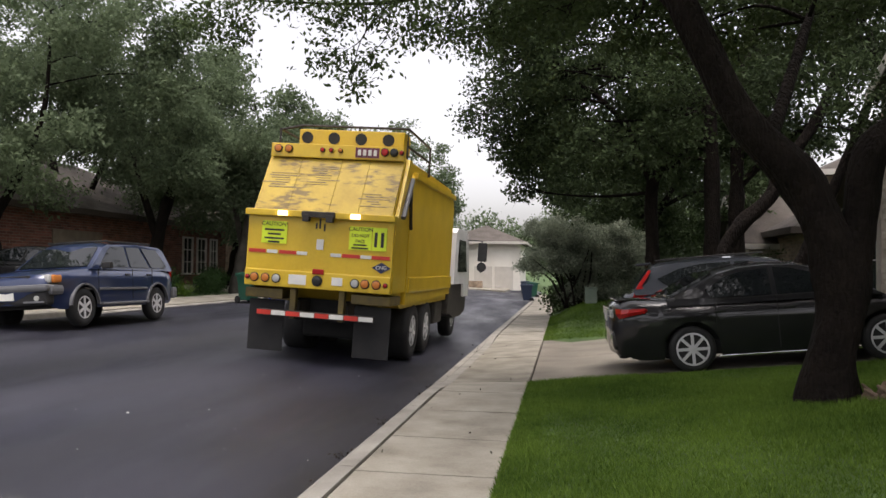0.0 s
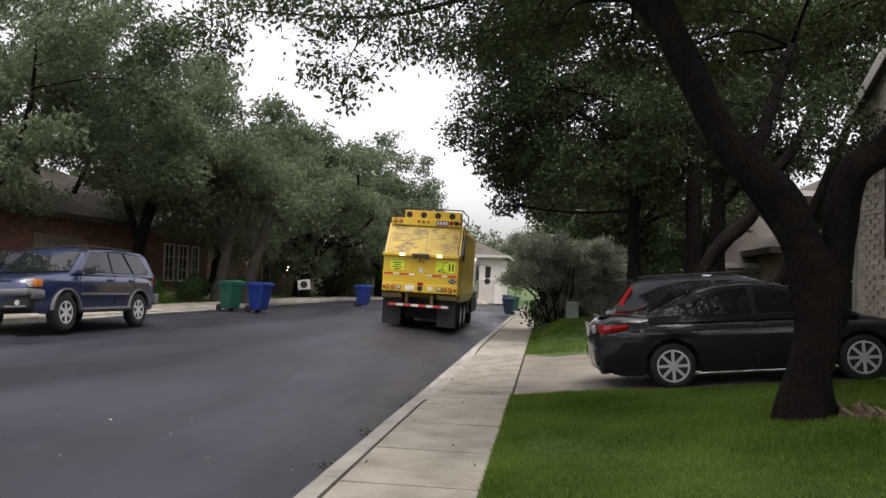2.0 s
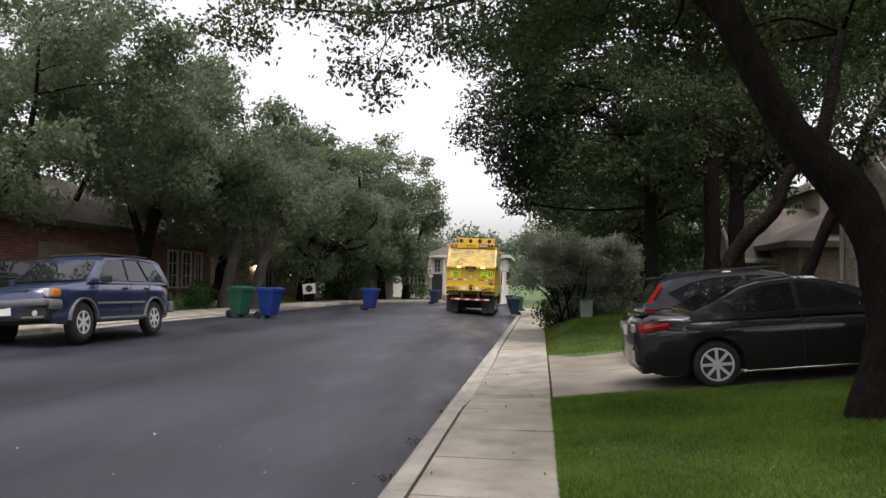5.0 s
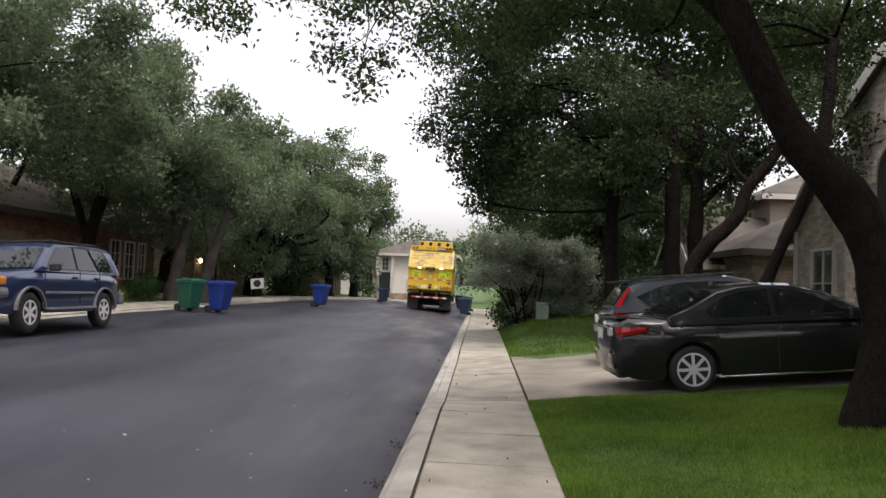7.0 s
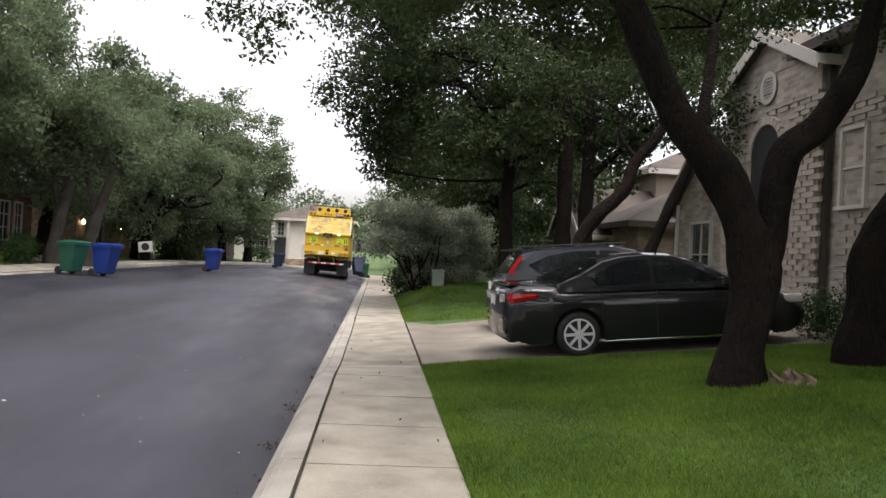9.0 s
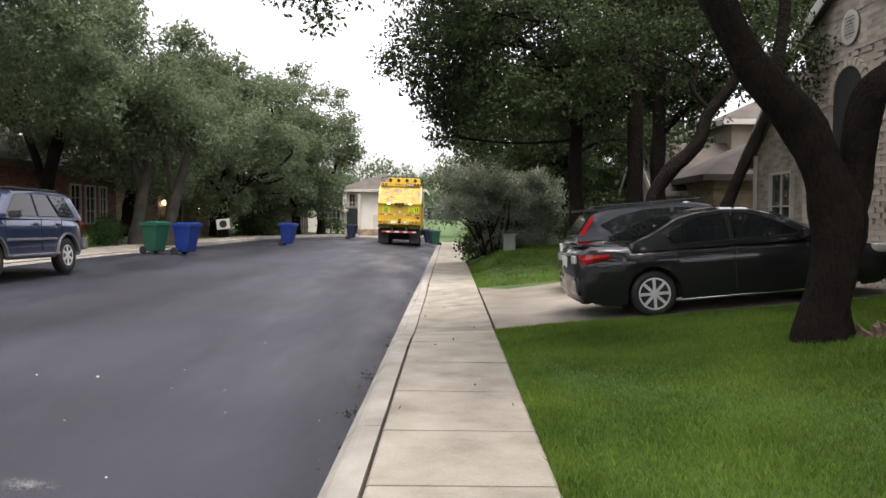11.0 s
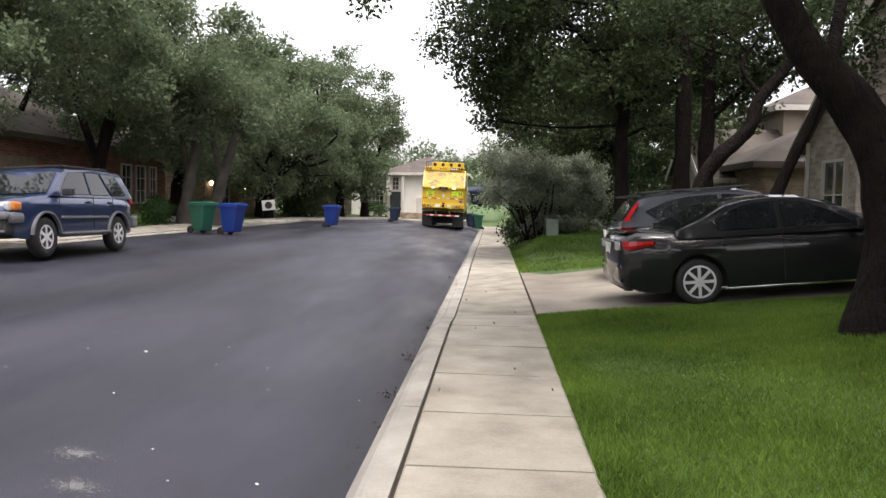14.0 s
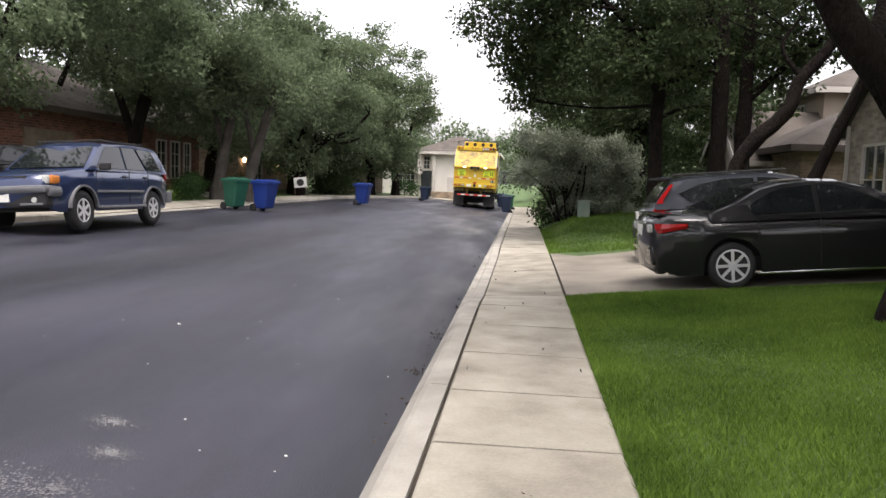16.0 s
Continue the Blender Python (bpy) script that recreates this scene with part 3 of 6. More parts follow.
def smooth_body(c):
    """Flanks, deck and ends of a car as one smooth skin with open wheel arches."""
    L, half, sill, r = c["length"], c["width"] / 2, c["sill"], c["wheel"]
    top = [p for p in c["upper"] if True]
    s1, s0 = L / 2, -L / 2
    stations = set(span(s0, s1, 0.09))
    for w in (c["front"], c["rear"]):
        for k in range(17):
            stations.add(w + (r + 0.065) * math.cos(math.pi * k / 16))
    stations = sorted(stations)
    deck = [(s1, c["nose"])] + [p for p in top if s0 + 0.06 < p[0] < s1 - 0.06 and p[1] > c["nose"]] + [(s0, c["tail"])]
    bm = bmesh.new()
    rows_n = 9
    flanks = {-1: [], 1: []}
    decks = []
    for s in stations:
        zt = on_line(deck, s)
        zt = (on_line(deck, s - 0.05) + 2 * zt + on_line(deck, s + 0.05)) / 4
        zb = sill + 0.05 * smoothstep(0.86, 1.0, abs(s) / s1) * 2
        for w in (c["front"], c["rear"]):
            q = (r + 0.065) ** 2 - (s - w) ** 2
            if q > 0:
                zb = max(zb, r + math.sqrt(q))
        plan = 1 - 0.17 * (abs(s) / s1) ** 9 - 0.03 * (abs(s) / s1) ** 3
        for flank in (-1, 1):
            col = []
            for k in range(rows_n + 1):
                f = k / rows_n
                z = zb + (zt - zb) * f
                w = half * plan * (1 - 0.05 * ((z - c["waist"]) / 0.45) ** 2) - 0.07 * smoothstep(0.72, 1.0, (z - sill) / (zt - sill)) ** 2
                crease = 0.012 * math.exp(-((z - c["waist"] - 0.17) / 0.035) ** 2)
                bow = 0.05 * (1 - abs(2 * f - 1)) * smoothstep(0.97, 1.0, abs(s) / s1) * (1 if s > 0 else -1)
                col.append(bm.verts.new((flank * (w + crease), s + bow, z)))
            flanks[flank].append(col)
        l, rgt = flanks[-1][-1][-1].co, flanks[1][-1][-1].co
        decks.append([flanks[-1][-1][-1]] + [bm.verts.new((l.x + (rgt.x - l.x) * k / 8, s, zt + 0.035 * math.sin(math.pi * k / 8))) for k in range(1, 8)] + [flanks[1][-1][-1]])
    for cols in flanks.values():
        for a, q in zip(cols, cols[1:]):
            for k in range(rows_n):
                bm.faces.new((a[k], a[k + 1], q[k + 1], q[k]))
    for a, q in zip(decks, decks[1:]):
        for k in range(8):
            bm.faces.new((a[k], a[k + 1], q[k + 1], q[k]))
    for end in (0, -1):
        a, q = flanks[-1][end], flanks[1][end]
        sgn = -1 if end == 0 else 1
        cols = [a]
        for k in range(1, 8):
            f = k / 8
            col = []
            for i in range(rows_n):
                p = a[i].co.lerp(q[i].co, f)
                col.append(bm.verts.new((p.x, p.y + sgn * 0.07 * math.sin(math.pi * f), p.z)))
            col.append(decks[end][k])
            cols.append(col)
        cols.append(q)
        for u, v in zip(cols, cols[1:]):
            for i in range(rows_n):
                bm.faces.new((u[i], u[i + 1], v[i + 1], v[i]))
    return bm


def passenger_car(m, label, paint, c):
    """A car facing +y from its spec c; the origin lies on the ground under its middle."""
    car = empty("car", m, label, "car")
    L, half, zb = c["length"], c["width"] / 2, c["sill"]
    r, fx, rx = c["wheel"], c["front"], c["rear"]
    part("body", smooth_body(c), paint, car, smooth=True)
    part("underbody", boxes(((0, 0, zb + 0.12), (half * 1.55, L * 0.92, 0.2)), ((0, fx, 0.55), (half * 1.40, 0.9, 0.34)), ((0, rx, 0.55), (half * 1.40, 0.9, 0.34))), BLACK, car)
    belt, roof = c["belt"], c["roof"]

    def inset(s, z):
        f = (z - belt) / (roof - belt)
        return half * (c["belt_w"] - (c["belt_w"] - c["roof_w"]) * f - 0.04 * abs(2 * s / L) ** 3)

    cab = bmesh.new()
    rings = []
    for v in (-1, -0.93, -0.6, 0, 0.6, 0.93, 1):
        rings.append([cab.verts.new((inset(s, z) * v, s, z - (0.035 if z > belt + 0.2 else 0) * abs(v) ** 6 + (0.02 * (1 - v * v) if z > belt + 0.2 else 0))) for s, z in c["cabin"]])
    n = len(c["cabin"])
    for a, b in zip(rings, rings[1:]):
        for i in range(n):
            cab.faces.new((a[i], a[(i + 1) % n], b[(i + 1) % n], b[i]))
    cab.faces.new(rings[0])
    cab.faces.new(rings[-1][::-1])
    part("cabin", cab, paint, car)
    for flank in (-1, 1):
        for pts in c["windows"]:
            pane_on(flank, pts, inset, 0.006, car, "side_window", CAR_GLASS)
    for key, name in (("windscreen", "windscreen"), ("backlight", "rear_window")):
        (s0, z0), (s1, z1) = c[key]
        w0, w1 = inset(s0, z0) * 0.90, inset(s1, z1) * 0.86
        nrm = (0, z1 - z0, -(s1 - s0)) if s1 < s0 else (0, -(z1 - z0), (s1 - s0))
        quad_pane([(-w0, s0, z0), (w0, s0, z0), (w1, s1, z1), (-w1, s1, z1)], nrm, 0.022, car, name, CAR_GLASS)
    for i, (s, name) in enumerate(((fx, "wheel"), (rx, "wheel"))):
        for flank in (-1, 1):
            wheel(car, name, (flank * (half - 0.115), s, r), r, 0.2, c["rim"], c["spokes"], flank, c["rim_mat"])
    for flank in (-1, 1):
        mir = boxes(((flank * (half + 0.07), c["mirror"], belt + 0.06), (0.2, 0.13, 0.14)), bevel=0.035)
        part("wing_mirror", mir, c.get("mirror_mat", paint), car)
        for s in c["handles"]:
            part("door_handle", boxes(((flank * (half + 0.002), s, belt - 0.12), (0.03, 0.17, 0.035)), bevel=0.01), c.get("handle_mat", paint), car)
        for s, z0, z1 in c["seams"]:
            w = half * 0.997
            part("door_seam", boxes(((flank * w, s, (z0 + z1) / 2), (0.012, 0.012, z1 - z0))), BLACK, car)
    return car


# ---- dark grey saloon on the driveway (faces the house) ----
SALOON = dict(nose=0.62, tail=0.99, length=4.54, width=1.76, sill=0.20, wheel=0.325, front=1.33, rear=-1.27, rim=0.232, spokes=8, rim_mat=ALLOY, waist=0.62, round=0.06,
              upper=[(2.25, 0.42), (2.24, 0.60), (2.05, 0.74), (1.6, 0.86), (1.05, 0.94), (0.5, 0.95), (-0.8, 0.975), (-1.5, 1.0), (-1.9, 1.035), (-2.12, 1.045), (-2.2, 1.02), (-2.27, 0.58), (-2.25, 0.40)],
              belt=0.95, roof=1.465, belt_w=0.95, roof_w=0.70,
              cabin=[(1.34, 0.91), (1.00, 1.13), (0.60, 1.34), (0.28, 1.43), (-0.15, 1.462), (-0.52, 1.445), (-0.82, 1.385), (-1.20, 1.20), (-1.56, 1.045), (-1.54, 0.94)],
              windows=[[(0.94, 1.01), (0.62, 1.20), (0.40, 1.30), (0.18, 1.365), (-0.05, 1.39), (-0.05, 1.01)], [(-0.13, 1.01), (-0.13, 1.385), (-0.48, 1.365), (-0.74, 1.30), (-1.02, 1.14), (-0.96, 1.03)]],
              windscreen=((1.24, 0.98), (0.62, 1.325)), backlight=((-1.50, 1.075), (-0.88, 1.36)), mirror=0.90, handles=(0.06, -0.86), seams=((1.02, 0.35, 0.93), (-0.09, 0.28, 0.95), (-0.92, 0.66, 0.96)))
yaw = -88
saloon = passenger_car(pose(5.00, 13.77, 0.465, 0, 0, yaw) @ pose(0, 0, 0, 5.1) @ Matrix.Scale(1.07, 4), "dark grey saloon parked nose-in on the driveway", CHARCOAL, SALOON)


def wrap_lamp(flank, z0, z1, reach, inner, s_end, half):
    """A lamp that wraps round a car's rear corner, a little proud of the skin."""
    bm = bmesh.new()
    path = [(inner, s_end), (half * 0.78, s_end + 0.015), (half * 0.90, s_end + 0.075), (half * 0.965, s_end + 0.17), (half * 0.985, s_end + reach)]
    rings = []
    for k, (x, y) in enumerate(path):
        f = k / (len(path) - 1)
        lo, hi = z0 + 0.075 * f ** 2, z1 - 0.015 * f
        rings.append([bm.verts.new((flank * (x + 0.012), y - 0.012, lo)), bm.verts.new((flank * (x + 0.020), y - 0.020, (lo + hi) / 2)), bm.verts.new((flank * (x + 0.004), y - 0.006, hi)), bm.verts.new((flank * (x - 0.09), y + 0.06, (lo + hi) / 2))])
    for a, b in zip(rings, rings[1:]):
        for i in range(4):
            bm.faces.new((a[i], a[(i + 1) % 4], b[(i + 1) % 4], b[i]))
    bm.faces.new(rings[0])
    bm.faces.new(rings[-1])
    return bm


for flank in (-1, 1):
    part("tail_lamp", wrap_lamp(flank, 0.80, 0.955, 0.40, 0.62, -2.27, 0.86), LENS_RED, saloon, "red wrap-round tail lamp")
    part("reversing_lamp", boxes(((flank * 0.53, -2.325, 0.885), (0.20, 0.05, 0.12)), bevel=0.02), LENS_CLEAR, saloon)
    part("headlamp", boxes(((flank * 0.66, 2.08, 0.70), (0.30, 0.30, 0.13)), bevel=0.04), LENS_CLEAR, saloon)
    part("sill_strip", boxes(((flank * 0.835, 0.03, 0.205), (0.03, 1.9, 0.03)), bevel=0.008), CHROME, saloon, "bright strip along the sill")
    part("window_surround", boxes(((flank * 0.845, 0.0, 1.0), (0.015, 1.75, 0.014))), BLACK, saloon)
part("number_plate", boxes(((0, -2.36, 0.84), (0.32, 0.02, 0.16))), WHITE_TAPE, saloon)
part("chrome_trim", boxes(((0, -2.35, 0.955), (0.82, 0.03, 0.035)), bevel=0.008), CHROME, saloon)
part("boot_lip", boxes(((0, -2.17, 1.07), (1.25, 0.14, 0.03)), bevel=0.012), CHARCOAL, saloon)
part("rear_bumper", boxes(((0, -2.27, 0.50), (1.40, 0.16, 0.30)), bevel=0.07), CHARCOAL, saloon)
part("bumper_valance", boxes(((0, -2.20, 0.29), (1.30, 0.12, 0.12)), bevel=0.03), BLACK, saloon)
part("exhaust", lathe(bmesh.new(), [(0.025, -2.26), (0.028, -1.9)], "y", 10, (0.5, 0, 0.25)), STEEL, saloon)
part("aerial", tube(bmesh.new(), [(0, -0.95, 1.40), (0, -1.12, 1.56)], [0.008, 0.004], 6), BLACK, saloon)

# ---- slate blue-grey compact off-roader beyond it ----
COMPACT = dict(nose=0.84, tail=1.05, length=4.53, width=1.82, sill=0.26, wheel=0.345, front=1.36, rear=-1.26, rim=0.235, spokes=5, rim_mat=ALLOY, waist=0.72, round=0.06,
               upper=[(2.24, 0.50), (2.2, 0.75), (1.95, 0.92), (1.2, 1.04), (0.7, 1.07), (-1.6, 1.10), (-2.12, 1.12), (-2.20, 1.0), (-2.25, 0.70), (-2.26, 0.45)],
               belt=1.05, roof=1.68, belt_w=0.965, roof_w=0.72,
               cabin=[(1.35, 1.03), (0.55, 1.55), (0.15, 1.64), (-0.6, 1.665), (-1.5, 1.63), (-1.78, 1.57), (-2.14, 1.12), (-2.1, 1.04)],
               windows=[[(0.9, 1.10), (0.4, 1.45), (0.1, 1.54), (-0.2, 1.56), (-0.2, 1.10)], [(-0.28, 1.10), (-0.28, 1.56), (-0.8, 1.56), (-1.25, 1.49), (-1.66, 1.33), (-1.45, 1.16), (-1.1, 1.10)]],
               windscreen=((1.24, 1.09), (0.56, 1.53)), backlight=((-2.11, 1.17), (-1.82, 1.53)), mirror=0.9, handles=(-0.05, -1.1), seams=((1.0, 0.5, 1.03), (-0.24, 0.4, 1.05)))
compact = passenger_car(pose(5.40, 17.45, 0.50, 0, 0, -91) @ pose(0, 0, 0, 5.1) @ Matrix.Scale(1.03, 4), "slate-blue compact off-roader parked beside the saloon", SLATE, COMPACT)
for flank in (-1, 1):
    lamp = prism([(-2.17, 0.98), (-1.80, 1.0), (-1.90, 1.10), (-1.97, 1.21), (-1.77, 1.49), (-1.81, 1.52), (-2.045, 1.235)], 0, flank * 0.735, flank * 0.81)
    part("tail_lamp", lamp, LENS_RED, compact, "tall red boomerang tail lamp")
    part("roof_rail", boxes(((flank * 0.60, -0.6, 1.69), (0.03, 1.9, 0.035)), bevel=0.01), BLACK, compact)
    part("window_trim", boxes(((flank * 0.87, -0.9, 1.085), (0.03, 1.3, 0.02))), CHROME, compact)
    part("wheel_cladding", boxes(((flank * 0.885, 0.05, 0.36), (0.05, 1.9, 0.16)), bevel=0.02), BLACK, compact)
part("rear_spoiler", boxes(((0, -1.88, 1.63), (1.15, 0.3, 0.05)), bevel=0.015), SLATE, compact)
part("rear_bumper", boxes(((0, -2.28, 0.58), (1.5, 0.18, 0.34)), bevel=0.05), BLACK, compact)
part("number_plate", boxes(((0, -2.36, 0.92), (0.32, 0.02, 0.16))), WHITE_TAPE, compact)

# ---- navy off-roader across the street, facing the camera ----
OFFROADER = dict(nose=0.98, tail=1.1, length=4.60, width=1.80, sill=0.35, wheel=0.37, front=1.36, rear=-1.34, rim=0.22, spokes=6, rim_mat=ALLOY, waist=0.80, round=0.05, mirror_mat=BLACK, handle_mat=BLACK,
                 upper=[(2.24, 0.52), (2.27, 0.80), (2.22, 0.98), (2.0, 1.06), (1.0, 1.13), (0.5, 1.14), (-1.9, 1.15), (-2.2, 1.12), (-2.24, 0.85), (-2.24, 0.55)],
                 belt=1.13, roof=1.73, belt_w=0.94, roof_w=0.76,
                 cabin=[(1.12, 1.12), (0.48, 1.60), (0.25, 1.68), (-0.8, 1.715), (-1.75, 1.69), (-1.95, 1.62), (-2.17, 1.14), (-2.1, 1.10)],
                 windows=[[(0.78, 1.17), (0.36, 1.52), (0.2, 1.60), (-0.28, 1.61), (-0.28, 1.17)], [(-0.36, 1.17), (-0.36, 1.61), (-0.88, 1.61), (-1.12, 1.17)], [(-1.22, 1.17), (-0.98, 1.61), (-1.62, 1.59), (-1.90, 1.24), (-1.86, 1.17)]],
                 windscreen=((1.06, 1.17), (0.50, 1.57)), backlight=((-2.14, 1.20), (-1.98, 1.58)), mirror=0.72, handles=(-0.12, -0.98), seams=((0.92, 0.55, 1.12), (-0.32, 0.5, 1.14), (-1.12, 0.8, 1.14)))
offroader = passenger_car(pose(-8.33, 15.86, 0.62, 0.6, 3.2, 180), "navy blue off-roader with silver bumper parked facing the camera", NAVY, OFFROADER)
part("front_bumper", boxes(((0, 2.32, 0.76), (1.66, 0.22, 0.13)), bevel=0.05), CLADDING, offroader, "silver-grey front bumper")
part("lower_bumper", boxes(((0, 2.26, 0.57), (1.60, 0.24, 0.26)), bevel=0.06), BLACK, offroader)
for flank in (-1, 1):
    part("bumper_corner", boxes(((flank * 0.78, 2.12, 0.72), (0.16, 0.40, 0.20)), bevel=0.075), CLADDING, offroader)
    part("fog_lamp_trim", boxes(((flank * 0.55, 2.385, 0.50), (0.42, 0.03, 0.04)), bevel=0.012), CLADDING, offroader)
part("grille", boxes(((0, 2.31, 0.91), (0.86, 0.06, 0.17)), bevel=0.02), BLACK, offroader)
part("grille_bar", boxes(((0, 2.345, 0.91), (0.80, 0.02, 0.025))), CHROME, offroader)
part("number_plate", boxes(((0, 2.40, 0.62), (0.31, 0.02, 0.15))), WHITE_TAPE, offroader)
for flank in (-1, 1):
    lamp = part("headlamp", boxes(((flank * 0.60, 2.20, 0.925), (0.38, 0.16, 0.16)), bevel=0.045), LENS_CLEAR, offroader)
    part("indicator", boxes(((flank * 0.785, 2.10, 0.925), (0.12, 0.24, 0.15)), bevel=0.045), LENS_AMBER, lamp)
    part("fog_lamp", lathe(bmesh.new(), [(0.055, 2.37), (0.045, 2.40)], "y", 16, (flank * 0.60, 0, 0.57)), LENS_CLEAR, offroader)
    part("running_board", boxes(((flank * 0.90, 0.0, 0.42), (0.14, 1.75, 0.05)), bevel=0.015), CLADDING, offroader)
    part("lower_moulding", boxes(((flank * 0.895, 0.0, 0.72), (0.03, 1.8, 0.05)), bevel=0.01), CLADDING, offroader)
    part("tail_lamp", boxes(((flank * 0.745, -2.19, 0.98), (0.05, 0.10, 0.24)), bevel=0.02), LENS_RED, offroader)
    for s in (1.36, -1.34):
        flare = bmesh.new()
        pts = arch((s, 0.37), 0.47, 0.42, 14)
        inner = arch((s, 0.37), 0.435, 0.42, 14)
        rows_f = []
        for d in (0.86, 0.925):
            rows_f.append(([flare.verts.new((flank * d, p[0], p[1])) for p in pts], [flare.verts.new((flank * d, p[0], p[1])) for p in inner]))
        (ao, ai), (bo, bi) = rows_f
        for i in range(len(pts) - 1):
            flare.faces.new((bo[i], bo[i + 1], bi[i + 1], bi[i]))
            flare.faces.new((ao[i], ao[i + 1], bo[i + 1], bo[i]))
            flare.faces.new((ai[i], ai[i + 1], bi[i + 1], bi[i]))
        part("wheel_arch_flare", flare, CLADDING, offroader)
    part("roof_rail", boxes(((flank * 0.60, -0.6, 1.72), (0.04, 1.9, 0.04)), bevel=0.012), BLACK, offroader)
for s in (0.1, -1.2):
    part("roof_bar", boxes(((0, s, 1.74), (1.2, 0.05, 0.03)), bevel=0.01), BLACK, offroader)
part("rear_bumper", boxes(((0, -2.26, 0.60), (1.7, 0.16, 0.26)), bevel=0.04), CLADDING, offroader)

# ---- black saloon in the driveway behind it ----
black_car = passenger_car(pose(-13.3, 21.3, ground_z(-13.3, 21.3) + 0.02, 0, 0, -90), "black saloon parked beside a house across the street", LENS_BLACK, dict(SALOON, rim_mat=ALLOY))
for flank in (-1, 1):
    part("headlamp", boxes(((flank * 0.66, 2.08, 0.70), (0.30, 0.30, 0.13)), bevel=0.04), LENS_CLEAR, black_car)


# ---- yellow refuse truck: origin on the road under its tail, +y ahead ----
truck = empty("refuse_truck", pose(-2.22, 12.7, 0.2), "yellow refuse collection truck with scraped tailgate and white cab", "truck")
W = 1.25
body_side = [(0.02, 1.30), (0.02, 2.45), (0.72, 3.60), (5.5, 3.55), (5.65, 3.3), (5.65, 1.0), (1.0, 1.0)]
part("hopper_body", prism(body_side, 0, -W + 0.06, W - 0.06), YELLOW, truck)
for flank in (-1, 1):
    x = flank * (W - 0.02)
    skirt = prism([(0.95, 1.08), (0.95, 3.2), (1.3, 3.40), (5.45, 3.32), (5.55, 3.1), (5.55, 1.15)], 0, x - 0.045, x + 0.045)
    part("side_panel", skirt, YELLOW, truck)
    cheek = prism([(0.0, 1.30), (0.0, 2.47), (0.10, 2.5), (0.74, 3.58), (0.94, 3.58), (0.94, 1.30)], 0, x - 0.03, x + 0.03)
    part("tailgate_cheek", cheek, YELLOW, truck)
    part("top_rail_beam", boxes(((flank * (W + 0.02), 3.35, 3.36), (0.10, 4.3, 0.12)), bevel=0.02), YELLOW, truck)
    part("bottom_rail_beam", boxes(((flank * (W + 0.015), 3.3, 1.42), (0.09, 4.5, 0.28)), bevel=0.02), YELLOW, truck)
    ram = bmesh.new()
    tube(ram, [(flank * (W + 0.05), 0.30, 2.55), (flank * (W + 0.05), 0.85, 3.25)], [0.045, 0.045], 10)
    part("tailgate_ram", ram, CLADDING, truck)
    hose = bmesh.new()
    tube(hose, *smooth_path([(flank * (W + 0.03), 0.85, 3.2), (flank * (W + 0.07), 0.70, 3.0), (flank * (W + 0.07), 0.78, 2.6), (flank * (W + 0.05), 0.95, 2.4)], [0.03] * 4), 8)
    part("hydraulic_hose", hose, BLACK, truck)
part("tailgate_lower", boxes(((0, -0.03, 1.98), (2 * W, 0.08, 0.96)), bevel=0.012), YELLOW, truck)
part("lamp_panel", boxes(((0, -0.05, 1.42), (2 * W, 0.10, 0.28)), bevel=0.02), YELLOW, truck)
part("tailgate_ledge", boxes(((0, -0.07, 2.50), (2 * W + 0.06, 0.20, 0.11)), bevel=0.02), YELLOW, truck)
# sloping scraped plates
slope = pose(0, 0.0, 2.55, -32)
for x0, x1, mat, name in ((-1.19, -0.62, WORN, "tailgate_plate"), (-0.615, 0.10, WORN, "tailgate_plate"), (0.105, 0.60, WORN, "tailgate_plate"), (0.605, 1.19, WORN, "tailgate_plate")):
    bm = bmesh.new()
    add_box(bm, ((x0 + x1) / 2, -0.005, 0.56), (x1 - x0, 0.03, 1.12), 0.006, slope)
    part(name, bm, mat, truck, "scraped, worn yellow plate" if mat is WORN else "")
rng = np.random.default_rng(7)
for cx, cz, n in ((-0.85, 0.70, 7), (-0.15, 0.78, 9), (0.85, 0.38, 6)):
    for i in range(n):
        bm = bmesh.new()
        add_box(bm, (cx + rng.uniform(-0.12, 0.12), -0.024, cz - 0.22 + 0.05 * i), (rng.uniform(0.15, 0.55), 0.006, rng.uniform(0.010, 0.03)), 0.0, slope)
        part("scrape_mark", bm, SCUFF, truck, "bare scrape in the paint")
# header with lamps
part("header_panel", boxes(((0, 0.60, 3.64), (2 * W - 0.12, 0.16, 0.24)), bevel=0.015), YELLOW, truck)
part("vent_box", boxes(((0.18, 0.98, 3.88), (1.9, 0.5, 0.34)), bevel=0.02), YELLOW, truck)
for x in (-0.62, -0.13, 0.36, 0.85):
    part("vent_hole", lathe(bmesh.new(), [(0.105, 0.0), (0.105, -0.012), (0.08, -0.012)], "y", 20, (x, 0.73, 3.90)), BLACK, truck, "dark round vent opening")
part("nameplate", boxes(((0.55, 0.51, 3.64), (0.42, 0.012, 0.17))), MAROON, truck, "maroon plate with a pale mark")
for i in range(4):
    part("mark_bar", boxes(((0.41 + i * 0.093, 0.502, 3.64), (0.055, 0.006, 0.10))), WHITE_TAPE, truck)


